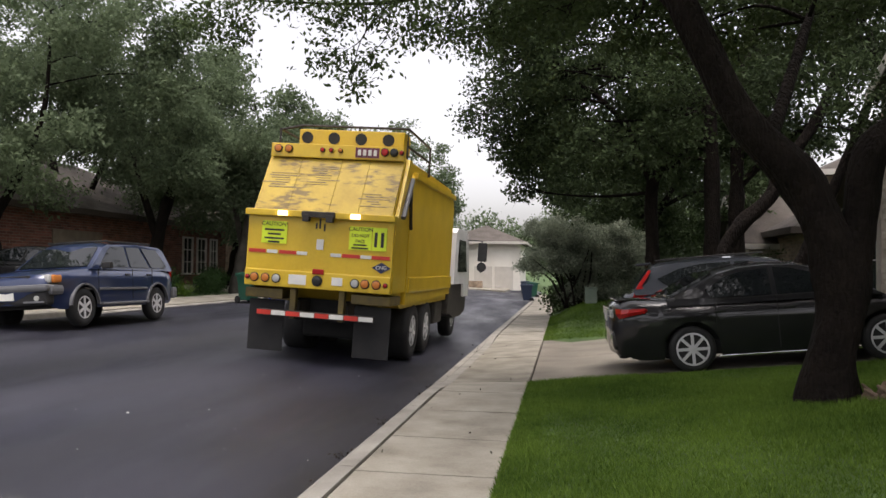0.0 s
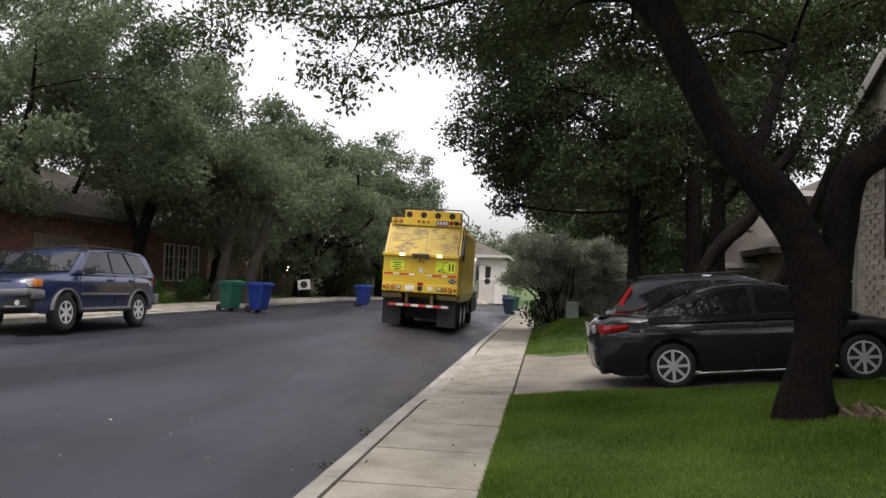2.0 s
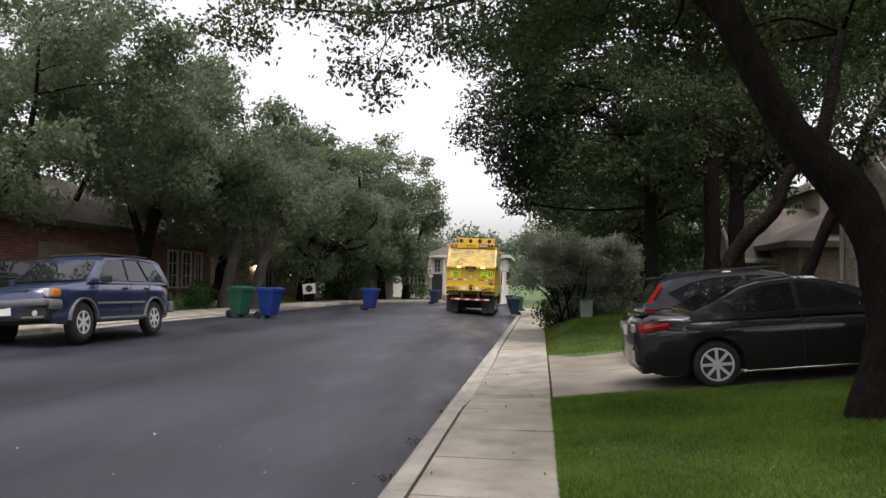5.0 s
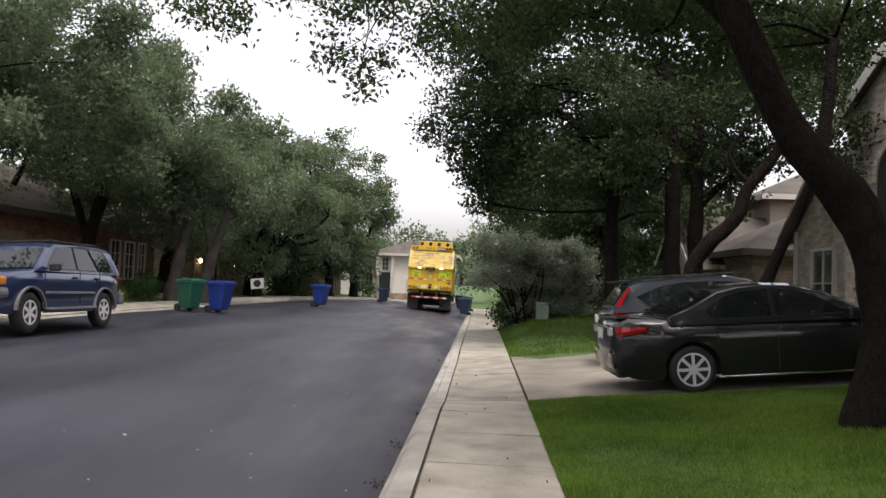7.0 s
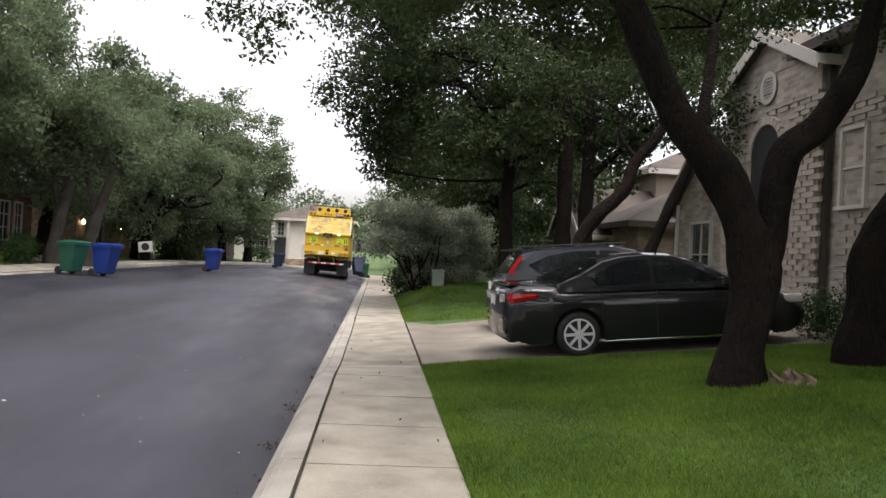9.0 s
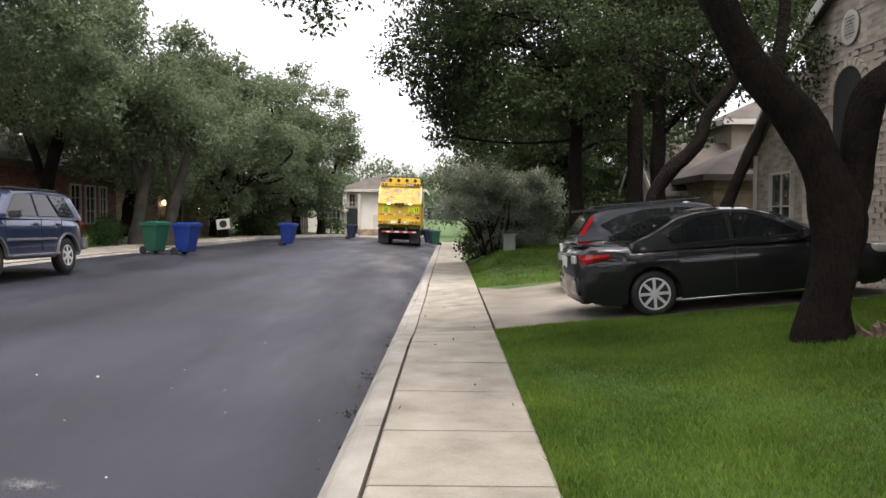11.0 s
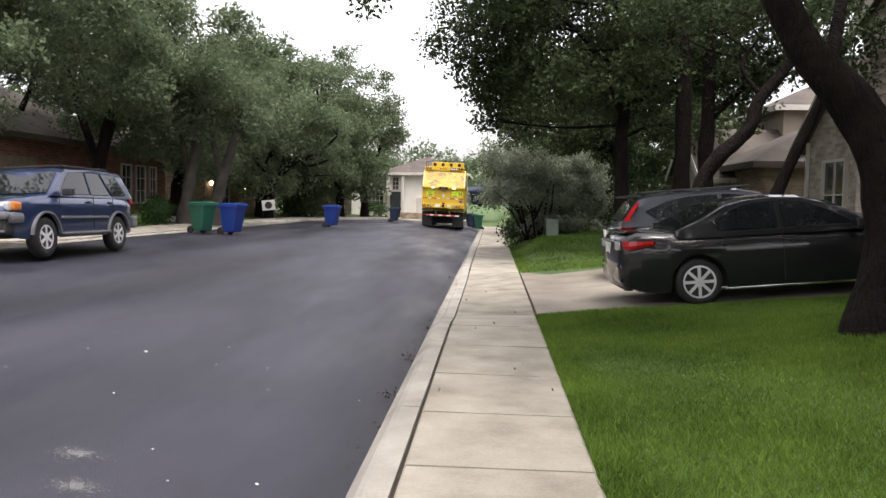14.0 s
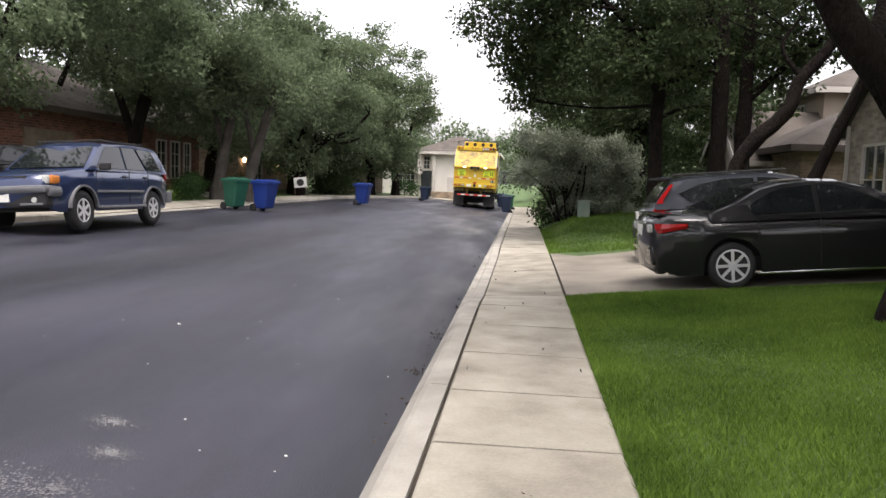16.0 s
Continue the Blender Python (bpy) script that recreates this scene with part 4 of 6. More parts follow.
def round_lamp(x, y, z, r, mat, label=""):
    ring = part("lamp", lathe(bmesh.new(), [(r * 1.2, y + 0.02), (r * 1.2, y - 0.015), (r, y - 0.02)], "y", 18, (x, 0, z)), BLACK, truck, label)
    part("lens", lathe(bmesh.new(), [(r, y - 0.018), (r * 0.9, y - 0.035), (r * 0.4, y - 0.042)], "y", 18, (x, 0, z)), mat, ring)


for x, r, mat in ((-1.05, 0.06, LENS_AMBER), (-0.86, 0.06, LENS_AMBER), (-0.25, 0.035, LENS_RED), (-0.09, 0.035, LENS_RED), (0.07, 0.035, LENS_AMBER), (0.86, 0.06, LENS_RED), (1.02, 0.06, LENS_BLACK), (1.15, 0.035, LENS_RED)):
    round_lamp(x, 0.50, 3.66, r, mat)
for x, r, mat in ((-1.19, 0.035, LENS_RED), (-1.07, 0.065, LENS_AMBER), (-0.88, 0.065, LENS_AMBER), (-0.69, 0.065, LENS_CLEAR), (0.02, 0.075, LENS_BLACK), (0.66, 0.065, LENS_CLEAR), (0.83, 0.065, LENS_AMBER), (1.02, 0.065, LENS_AMBER), (1.17, 0.035, LENS_RED)):
    round_lamp(x, -0.10, 1.42, r, mat)
for x, mat, s in ((0.62, LENS_LIT, 0.16), (-0.62, LENS_LIT, 0.16)):
    part("work_lamp", boxes(((x, -0.18, 2.50), (s, 0.05, 0.075)), bevel=0.015), mat, truck, "lit white work lamp" if mat is LENS_LIT else "")
part("centre_brake_lamp", boxes(((0.03, -0.11, 1.57), (0.20, 0.03, 0.09)), bevel=0.015), LENS_RED, truck)
part("number_plate", boxes(((-0.32, -0.11, 1.42), (0.30, 0.012, 0.16))), WHITE_TAPE, truck)
part("notice", boxes(((0.36, -0.11, 1.43), (0.18, 0.008, 0.13))), WHITE_TAPE, truck)
part("notice", boxes(((0.02, -0.08, 2.02), (0.12, 0.008, 0.17))), WHITE_TAPE, truck)
for x in (-1.06, -0.53, 0.56, 1.06):
    part("reflective_tape", boxes(((x, -0.078, 1.86), (0.30, 0.008, 0.06))), RED_TAPE, truck, "red reflective tape")
for x in (-0.8, -0.28, 0.3, 0.81):
    part("reflective_tape", boxes(((x, -0.078, 1.86), (0.18, 0.006, 0.055))), WHITE_TAPE, truck, "silver reflective tape")
# latch on the ledge with grease runs
bm = boxes(((0.0, -0.19, 2.50), (0.56, 0.10, 0.10)), ((-0.2, -0.2, 2.44), (0.12, 0.1, 0.12)), ((0.2, -0.2, 2.44), (0.12, 0.1, 0.12)), bevel=0.015)
part("tailgate_latch", bm, STEEL, truck, "greasy black tailgate latch")
for x, z, s in ((0.0, 2.37, 0.18), (-0.06, 2.32, 0.10), (0.08, 2.30, 0.12)):
    part("grease_run", boxes(((x, -0.074, z), (0.03, 0.006, s))), STEEL, truck)
# caution notices
left_notice = part("caution_notice", boxes(((-0.78, -0.079, 2.18), (0.44, 0.010, 0.37))), DECAL_YELLOW, truck, "fluorescent yellow caution notice")
right_notice = part("caution_notice", boxes(((0.70, -0.079, 2.16), (0.38, 0.010, 0.38))), DECAL_YELLOW, truck, "fluorescent yellow caution notice")
picture_notice = part("pictogram_notice", boxes(((1.02, -0.079, 2.16), (0.24, 0.010, 0.38))), DECAL_YELLOW, truck, "fluorescent notice with black shapes")
for x in (0.96, 1.07):
    part("pictogram", boxes(((x, -0.086, 2.15), (0.05, 0.006, 0.24)), bevel=0.002), DECAL_BLACK, picture_notice)


def lettering(text, size, m, parent, mat):
    cu = bpy.data.curves.new("lettering", "FONT")
    cu.body, cu.size, cu.extrude, cu.align_x, cu.align_y = text, size, 0.002, "CENTER", "CENTER"
    ob = new("tmp", cu)
    me = bpy.data.meshes.new_from_object(ob)
    bpy.data.objects.remove(ob)
    out = put("lettering", me, mat, parent)
    out.matrix_basis = m
    return out


lettering("CAUTION!", 0.095, pose(-0.78, -0.087, 2.315, 90), left_notice, DECAL_BLACK)
lettering("CAUTION", 0.09, pose(0.70, -0.087, 2.305, 90), right_notice, DECAL_BLACK)
lettering("DO NOT", 0.075, pose(0.70, -0.087, 2.20, 90), right_notice, DECAL_BLACK)
lettering("PASS", 0.075, pose(0.70, -0.087, 2.11, 90), right_notice, DECAL_BLACK)
for z, w in ((2.22, 0.34), (2.15, 0.22), (2.08, 0.34), (2.02, 0.20)):
    part("text_bar", boxes(((-0.78, -0.086, z), (w, 0.004, 0.03))), DECAL_BLACK, left_notice)
for z, w in ((2.05, 0.22), (2.0, 0.28)):
    part("text_bar", boxes(((0.70, -0.086, z), (w, 0.004, 0.025))), DECAL_BLACK, right_notice)
diamond = part("fuel_diamond", prism([(0.92, 1.70), (1.08, 1.61), (1.24, 1.70), (1.08, 1.79)], 1, -0.088, -0.078), DECAL_BLUE, truck, "dark blue fuel diamond")
lettering("CNG", 0.085, pose(1.08, -0.093, 1.70, 90), diamond, WHITE_TAPE)
# chassis, bumper bar and flaps
part("chassis", boxes(((-0.42, 4.5, 0.92), (0.12, 8.6, 0.26)), ((0.42, 4.5, 0.92), (0.12, 8.6, 0.26)), ((0, 2.1, 0.62), (2.0, 0.16, 0.16)), ((0, 3.4, 0.62), (2.0, 0.16, 0.16)), ((0, 1.0, 1.1), (1.6, 0.1, 0.4))), STEEL, truck)
# Black boxes added beneath the body to deepen the shade under the truck.
part("underside_shade_box", boxes(((0, 4.5, 0.74), (1.3, 6.6, 0.74)), bevel=0.05), BLACK, truck)
part("axle_shade_block", boxes(((0, 2.1, 0.50), (1.4, 0.3, 0.30)), ((0, 3.4, 0.50), (1.4, 0.3, 0.30)), bevel=0.08), BLACK, truck)
part("tail_shade_panel", boxes(((0, 0.75, 1.0), (1.24, 0.04, 0.62)), bevel=0.01), BLACK, truck)
for x in (-0.42, 0.42):
    part("bumper_hanger", boxes(((x, 0.06, 1.04), (0.10, 0.12, 0.55)), bevel=0.01), GRIMY, truck)
part("bumper_bar", boxes(((0, -0.02, 0.85), (2.0, 0.10, 0.10)), bevel=0.012), STEEL, truck)
for i in range(8):
    part("bumper_tape", boxes(((-0.875 + i * 0.25, -0.075, 0.85), (0.24, 0.008, 0.075))), RED_TAPE if i % 2 == 0 else WHITE_TAPE, truck)
for x in (-0.92, 0.92):
    part("fender", boxes(((x, 0.35, 1.16), (0.66, 0.75, 0.16)), bevel=0.02), GRIMY, truck, "fender caked with road dirt")
    flap = bmesh.new()
    add_box(flap, (x, 0.16, 0.62), (0.62, 0.02, 0.86), 0.004)
    part("mud_flap", flap, FLAP, truck, "black rubber mud flap")
# roof hand rail
rail = bmesh.new()
for pts in ([(-0.75, 0.8, 4.05), (-0.75, 0.8, 4.12), (1.18, 0.8, 4.12), (1.18, 0.8, 3.6)], [(1.18, 0.8, 4.12), (1.22, 2.6, 4.06), (1.22, 2.6, 3.5)], [(1.18, 0.8, 3.82), (1.22, 2.6, 3.78)], [(-1.15, 0.8, 3.62), (-1.15, 0.8, 4.05), (-1.15, 2.6, 4.0), (-1.15, 2.6, 3.5)], [(0.3, 0.8, 4.12), (0.3, 0.85, 3.95)], [(-0.75, 0.8, 4.12), (-1.15, 0.9, 4.06)]):
    tube(rail, pts, [0.022] * len(pts), 8)
part("roof_rail", rail, STEEL, truck)
# cab
part("cab_step", prism([(6.35, 0.62), (6.35, 1.40), (8.8, 1.40), (8.8, 0.62), (8.0, 0.50), (6.9, 0.50)], 0, -1.20, 1.20), STEEL, truck)
cab = part("cab", prism([(6.3, 1.35), (6.3, 2.6), (6.6, 2.72), (8.0, 2.72), (8.4, 2.5), (8.85, 1.6), (8.85, 1.0), (8.0, 1.0), (7.9, 1.35)], 0, -1.26, 1.26), WHITE, truck, "white low-entry cab")
for flank in (-1, 1):
    part("cab_window", prism([(6.75, 1.65), (6.75, 2.45), (7.8, 2.45), (8.25, 1.65)], 0, flank * 1.25, flank * 1.275), CAR_GLASS, cab)
    part("rear_cab_window", boxes(((flank * 0.85, 6.29, 2.2), (0.4, 0.02, 0.5))), CAR_GLASS, cab)
    arm = bmesh.new()
    tube(arm, [(flank * 1.22, 8.2, 2.5), (flank * 1.62, 8.45, 2.5), (flank * 1.62, 8.45, 1.65)], [0.02] * 3, 8)
    mirror = part("mirror_arm", arm, BLACK, truck)
    part("mirror", boxes(((flank * 1.64, 8.45, 2.2), (0.24, 0.12, 0.50)), bevel=0.03), BLACK, mirror)
    part("convex_mirror", lathe(bmesh.new(), [(0.13, 8.40), (0.12, 8.5)], "y", 16, (flank * 1.64, 0, 1.80)), BLACK, mirror)
    part("fuel_tank", boxes(((flank * 0.95, 4.9, 0.75), (0.45, 0.9, 0.5)), bevel=0.06), STEEL, truck)
part("windscreen", boxes(((0, 8.74, 2.05), (2.0, 0.04, 0.8))), CAR_GLASS, cab)
part("loader_arm_base", boxes(((1.0, 5.9, 1.0), (0.5, 0.55, 0.7)), ((1.05, 5.85, 1.7), (0.2, 0.2, 1.4)), bevel=0.03), STEEL, truck)
TRUCK_WHEELS = []
for s in (2.1, 3.4, 7.3):
    for flank in (-1, 1):
        TRUCK_WHEELS.append(wheel(truck, "wheel", (flank * 0.96, s, 0.53), 0.53, 0.50 if s < 5 else 0.3, 0.29, 6, flank, ALLOY))
        TRUCK_WHEELS[-1]["at"] = (flank * 0.96, s, 0.53)


# ---- wheeled bins ----
def wheeled_bin(m, plastic, label, group="bins", k=1.0):
    b = empty("wheeled_bin", m, label, "bin", group)
    secs = []
    for z, w, d, dy in ((0.10, 0.44, 0.42, 0.05), (0.14, 0.47, 0.46, 0.04), (0.60, 0.54, 0.58, 0.0), (0.92, 0.60, 0.68, -0.01)):
        secs.append([(x * w / 2 * k, (dy + y * d / 2) * k, z * k) for x, y in ((-1, -0.85), (-0.85, -1), (0.85, -1), (1, -0.85), (1, 0.85), (0.85, 1), (-0.85, 1), (-1, 0.85))])
    loft("body", secs, plastic, b)
    part("rim", boxes(((0, -0.01 * k, 0.93 * k), (0.64 * k, 0.74 * k, 0.05 * k)), bevel=0.015), plastic, b)
    lid = bmesh.new()
    add_box(lid, (0, -0.01 * k, 0.985 * k), (0.63 * k, 0.75 * k, 0.06 * k), 0.025)
    add_box(lid, (0, -0.05 * k, 1.02 * k), (0.46 * k, 0.5 * k, 0.05 * k), 0.02)
    lid_ob = part("lid", lid, plastic, b)
    bar = bmesh.new()
    tube(bar, [(-0.24 * k, 0.42 * k, 0.97 * k), (0.24 * k, 0.42 * k, 0.97 * k)], [0.018] * 2, 8)
    part("handle", bar, plastic, lid_ob)
    part("label_patch", boxes(((0, -0.315 * k, 0.78 * k), (0.26 * k, 0.008, 0.05 * k))), WHITE_TAPE, b)
    for x in (-1, 1):
        part("wheel", lathe(bmesh.new(), [(0.10 * k, x * 0.22 * k), (0.125 * k, x * 0.23 * k), (0.125 * k, x * 0.28 * k), (0.06 * k, x * 0.285 * k)], "x", 16, (0, 0.28 * k, 0.125 * k)), BLACK, b)
    part("axle", lathe(bmesh.new(), [(0.012, -0.25 * k), (0.012, 0.25 * k)], "x", 8, (0, 0.28 * k, 0.125 * k)), STEEL, b)
    return b


wheeled_bin(pose(-8.77, 25.5, road_z(-8.77), 0, 0, 62), PLASTIC_GREEN, "green plastic wheeled bin at the kerb")
wheeled_bin(pose(-7.92, 25.9, road_z(-7.92), 0, 0, 70), PLASTIC_BLUE, "blue plastic wheeled bin beside a green one")
wheeled_bin(pose(-6.83, 36.5, road_z(-6.83), 0, 0, 82), PLASTIC_BLUE, "blue plastic wheeled bin at the far kerb")
wheeled_bin(pose(-5.75, 51.0, road_z(-5.75), 0, 0, 80), PLASTIC_DARK, "dark blue wheeled bin by the far drive", k=0.9)
wheeled_bin(pose(-0.95, 55.0, road_z(-0.95), 0, 0, -80), PLASTIC_DARK, "dark wheeled bin farther up the kerb")
wheeled_bin(pose(-0.40, 52.5, road_z(-0.5) + 0.02, 0, 0, -85), PLASTIC_GREEN, "green wheeled bin farther up the kerb")
tipped_bin = wheeled_bin(pose(-0.45, 45.6, 0.06, 0, 0, -88), PLASTIC_DARK, "dark blue wheeled bin that the truck lifts and empties")


# ---- trees ----
def oak(name, limbs, puffs, leaf, bark, label, cover=2.0, size=0.10, seed=1, twig=0.22, flat=0.75, twigs=True, every=1):
    """limbs: lists of (x, y, z, radius); puffs: (x, y, z, radius) in the world. Boughs run from the nearest limb to each puff."""
    rng = np.random.default_rng(seed)
    base = Vector(limbs[0][0][:3])
    tree = empty(name, Matrix.Translation(base), label, "tree")
    nodes_at = []
    for k, limb in enumerate(limbs):
        wood = bmesh.new()
        pts, rad = smooth_path([Vector(p[:3]) - base for p in limb], [p[3] for p in limb], 5)
        tube(wood, pts, rad, 14, 0.3)
        nodes_at += list(zip(pts, rad))
        part("trunk" if k == 0 else "limb", wood, bark, tree, smooth=True)
    high = [(p, r) for p, r in nodes_at if p.z > 1.6] or nodes_at
    rest = bmesh.new()
    for x, y, z, r in puffs[::every]:
        c = Vector((x, y, z)) - base
        p, pr = min(high, key=lambda q: (q[0] - c).length + 1.2 * max(0, q[0].z - c.z))
        mid_p = p.lerp(c, 0.5) + Vector(rng.uniform(-0.45, 0.45, 3).tolist()) * min(1.0, (c - p).length / 3) + Vector((0, 0, 0.15))
        r0 = min(pr * 0.55, 0.014 + 0.011 * (c - p).length)
        pts, rad = smooth_path([p, mid_p, c], [r0, r0 * 0.6, r0 * 0.25], 4)
        bough = bmesh.new() if twigs else rest
        tube(bough, pts, rad, 6, 0.2)
        for k in range(4 if twigs else 0):
            d = Vector(rng.normal(size=3).tolist()).normalized() * r * 0.8
            d.z *= 0.6
            tube(bough, [mid_p.lerp(c, 0.5 + 0.5 * k / 4), c + d * 0.5 + Vector((0, 0, 0.1)), c + d], [r0 * 0.3, r0 * 0.2, 0.006], 5)
        if twigs:
            part("bough", bough, bark, tree, smooth=True)
    if twigs:
        rest.free()
    else:
        tagged(part("branching", rest, bark, tree, smooth=True), kind="stuff")
    pts = puff_leaves([(x - base.x, y - base.y, z - base.z, r) for x, y, z, r in puffs], cover, size, rng, twig, 10, flat)
    tagged(put("crown", leaf_mesh("crown", pts, size, rng), leaf, tree), kind="stuff")
    return tree


def cloud(rng, n, lo, hi, r, keep=lambda x, y, z: True):
    """n puffs scattered in a box."""
    out = []
    while len(out) < n:
        p = [float(rng.uniform(a, b)) for a, b in zip(lo, hi)]
        if keep(*p):
            out.append((*p, float(rng.uniform(*r))))
    return out


rng = np.random.default_rng(11)
# the forked live oak on the lawn, which overhangs footpath and street
gz = 1.8 + (ground_z(4.34, 8.91) - 1.8) / 1.13
near_limbs = [
    [(3.90, 8.0, gz - 0.2, 0.336), (3.90, 8.0, gz + 0.10, 0.240), (3.92, 8.0, 1.2, 0.200), (4.00, 8.0, 1.8, 0.216), (3.71, 8.0, 2.6, 0.176), (3.20, 8.0, 3.2, 0.156), (2.90, 8.0, 3.75, 0.144), (2.65, 8.0, 4.3, 0.132), (2.3, 8.2, 5.3, 0.096), (1.8, 8.6, 6.2, 0.056)],
    [(4.02, 8.0, 1.65, 0.160), (4.16, 8.0, 2.3, 0.152), (4.25, 8.0, 2.9, 0.148), (4.58, 8.0, 3.22, 0.132), (4.94, 8.0, 3.8, 0.120), (5.05, 8.0, 4.3, 0.104), (5.3, 7.9, 5.6, 0.064)],
    [(2.75, 8.0, 4.1, 0.072), (2.0, 9.0, 5.2, 0.048), (0.8, 10.4, 5.6, 0.036), (-0.8, 11.0, 5.5, 0.024), (-2.6, 11.0, 5.6, 0.012)],
    [(3.4, 8.0, 3.0, 0.064), (4.2, 9.6, 4.6, 0.048), (4.8, 11.4, 5.4, 0.028)],
]
near_limbs = [[(0.5 + 1.13 * (x - 0.5), 1.0 + 1.13 * (y - 1.0), 1.8 + 1.13 * (z - 1.8), 1.13 * r) for x, y, z, r in limb] for limb in near_limbs]
near_puffs = [(-3.45, 11.0, 5.35, 0.33), (-3.0, 11.1, 5.2, 0.36), (-2.9, 11.0, 5.75, 0.45), (-2.3, 11.0, 5.75, 0.42), (-1.9, 11.1, 6.1, 0.6), (-1.55, 11.0, 4.75, 0.30), (-1.5, 11.0, 5.35, 0.40), (-1.2, 11.0, 4.4, 0.24), (-1.0, 11.0, 4.75, 0.28), (-0.95, 11.0, 5.5, 0.45),
              (-0.4, 11.0, 5.2, 0.42), (0.1, 11.0, 5.15, 0.42), (0.6, 11.0, 5.1, 0.42), (0.3, 11.1, 5.8, 0.6), (-0.6, 11.2, 6.0, 0.6), (1.0, 10.9, 5.0, 0.4), (1.2, 10.8, 5.5, 0.6), (0.9, 11.2, 6.3, 0.7), (1.7, 10.6, 5.1, 0.5), (1.9, 11.0, 5.7, 0.7),
              (2.5, 11.0, 5.1, 0.6), (2.6, 11.5, 5.8, 0.8), (3.2, 11.2, 5.0, 0.6), (3.4, 11.5, 5.8, 0.8), (3.9, 11.4, 5.0, 0.6), (4.3, 11.6, 5.6, 0.8), (4.9, 11.4, 5.2, 0.7), (5.6, 11.4, 5.6, 0.8), (5.0, 10.0, 5.9, 0.8), (6.4, 11.0, 5.7, 0.8), (7.2, 10.8, 5.6, 0.8),
              (1.5, 9.5, 6.2, 0.8), (2.6, 9.0, 6.1, 0.8), (3.6, 9.6, 6.0, 0.8)]
near_puffs += cloud(rng, 34, (0.2, 6.5, 6.0), (8.5, 12.5, 8.4), (0.8, 1.15), lambda x, y, z: z < 8.6 - 0.05 * (x - 4) ** 2)
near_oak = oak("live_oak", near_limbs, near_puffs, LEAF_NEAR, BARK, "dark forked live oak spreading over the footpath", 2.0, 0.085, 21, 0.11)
# Added crown, unseen above and behind the camera, that shades lawn and cars.
over = puff_leaves([(x - 3.9, y - 8.0, z - gz + 0.2, r) for x, y, z, r in cloud(rng, 46, (1.4, -2.5, 6.4), (11.0, 8.0, 8.6), (1.0, 1.4))], 1.7, 0.15, rng, 0.2)
tagged(put("crown", leaf_mesh("crown", over, 0.15, rng), LEAF_NEAR, near_oak), kind="stuff")
gz2 = ground_z(6.75, 10.5)
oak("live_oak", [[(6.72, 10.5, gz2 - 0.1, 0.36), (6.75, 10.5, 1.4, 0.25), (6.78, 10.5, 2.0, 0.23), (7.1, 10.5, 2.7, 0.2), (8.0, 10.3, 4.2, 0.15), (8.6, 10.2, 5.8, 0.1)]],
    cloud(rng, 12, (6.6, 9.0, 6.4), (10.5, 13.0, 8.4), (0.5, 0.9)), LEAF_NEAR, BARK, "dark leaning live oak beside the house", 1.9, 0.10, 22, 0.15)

# oaks behind the driveway
def rooted(x, y, pts):
    return [(x, y, ground_z(x, y) - 0.1, pts[0][3] * 1.35)] + pts


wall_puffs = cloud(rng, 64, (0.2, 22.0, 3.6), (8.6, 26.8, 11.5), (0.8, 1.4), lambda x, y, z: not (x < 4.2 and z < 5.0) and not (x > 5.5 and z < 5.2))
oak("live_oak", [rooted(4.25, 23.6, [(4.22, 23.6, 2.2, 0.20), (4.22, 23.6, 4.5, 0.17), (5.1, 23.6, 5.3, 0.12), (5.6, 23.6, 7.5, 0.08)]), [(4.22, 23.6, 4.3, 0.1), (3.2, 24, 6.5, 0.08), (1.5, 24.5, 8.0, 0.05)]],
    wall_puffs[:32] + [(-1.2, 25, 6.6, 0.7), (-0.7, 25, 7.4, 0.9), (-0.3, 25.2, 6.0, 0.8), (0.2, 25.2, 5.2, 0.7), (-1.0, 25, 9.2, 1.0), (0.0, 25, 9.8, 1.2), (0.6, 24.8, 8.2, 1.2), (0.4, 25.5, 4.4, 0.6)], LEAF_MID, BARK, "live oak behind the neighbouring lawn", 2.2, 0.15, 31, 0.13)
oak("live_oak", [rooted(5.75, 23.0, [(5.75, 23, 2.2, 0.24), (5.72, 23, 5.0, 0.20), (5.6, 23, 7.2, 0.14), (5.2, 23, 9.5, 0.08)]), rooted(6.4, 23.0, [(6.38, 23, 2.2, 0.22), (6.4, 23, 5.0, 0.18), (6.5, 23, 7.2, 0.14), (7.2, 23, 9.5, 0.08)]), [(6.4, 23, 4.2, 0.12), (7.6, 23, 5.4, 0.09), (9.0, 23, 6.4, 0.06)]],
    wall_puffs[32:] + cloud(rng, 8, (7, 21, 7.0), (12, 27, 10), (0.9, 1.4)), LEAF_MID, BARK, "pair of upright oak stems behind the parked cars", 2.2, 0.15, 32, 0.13)
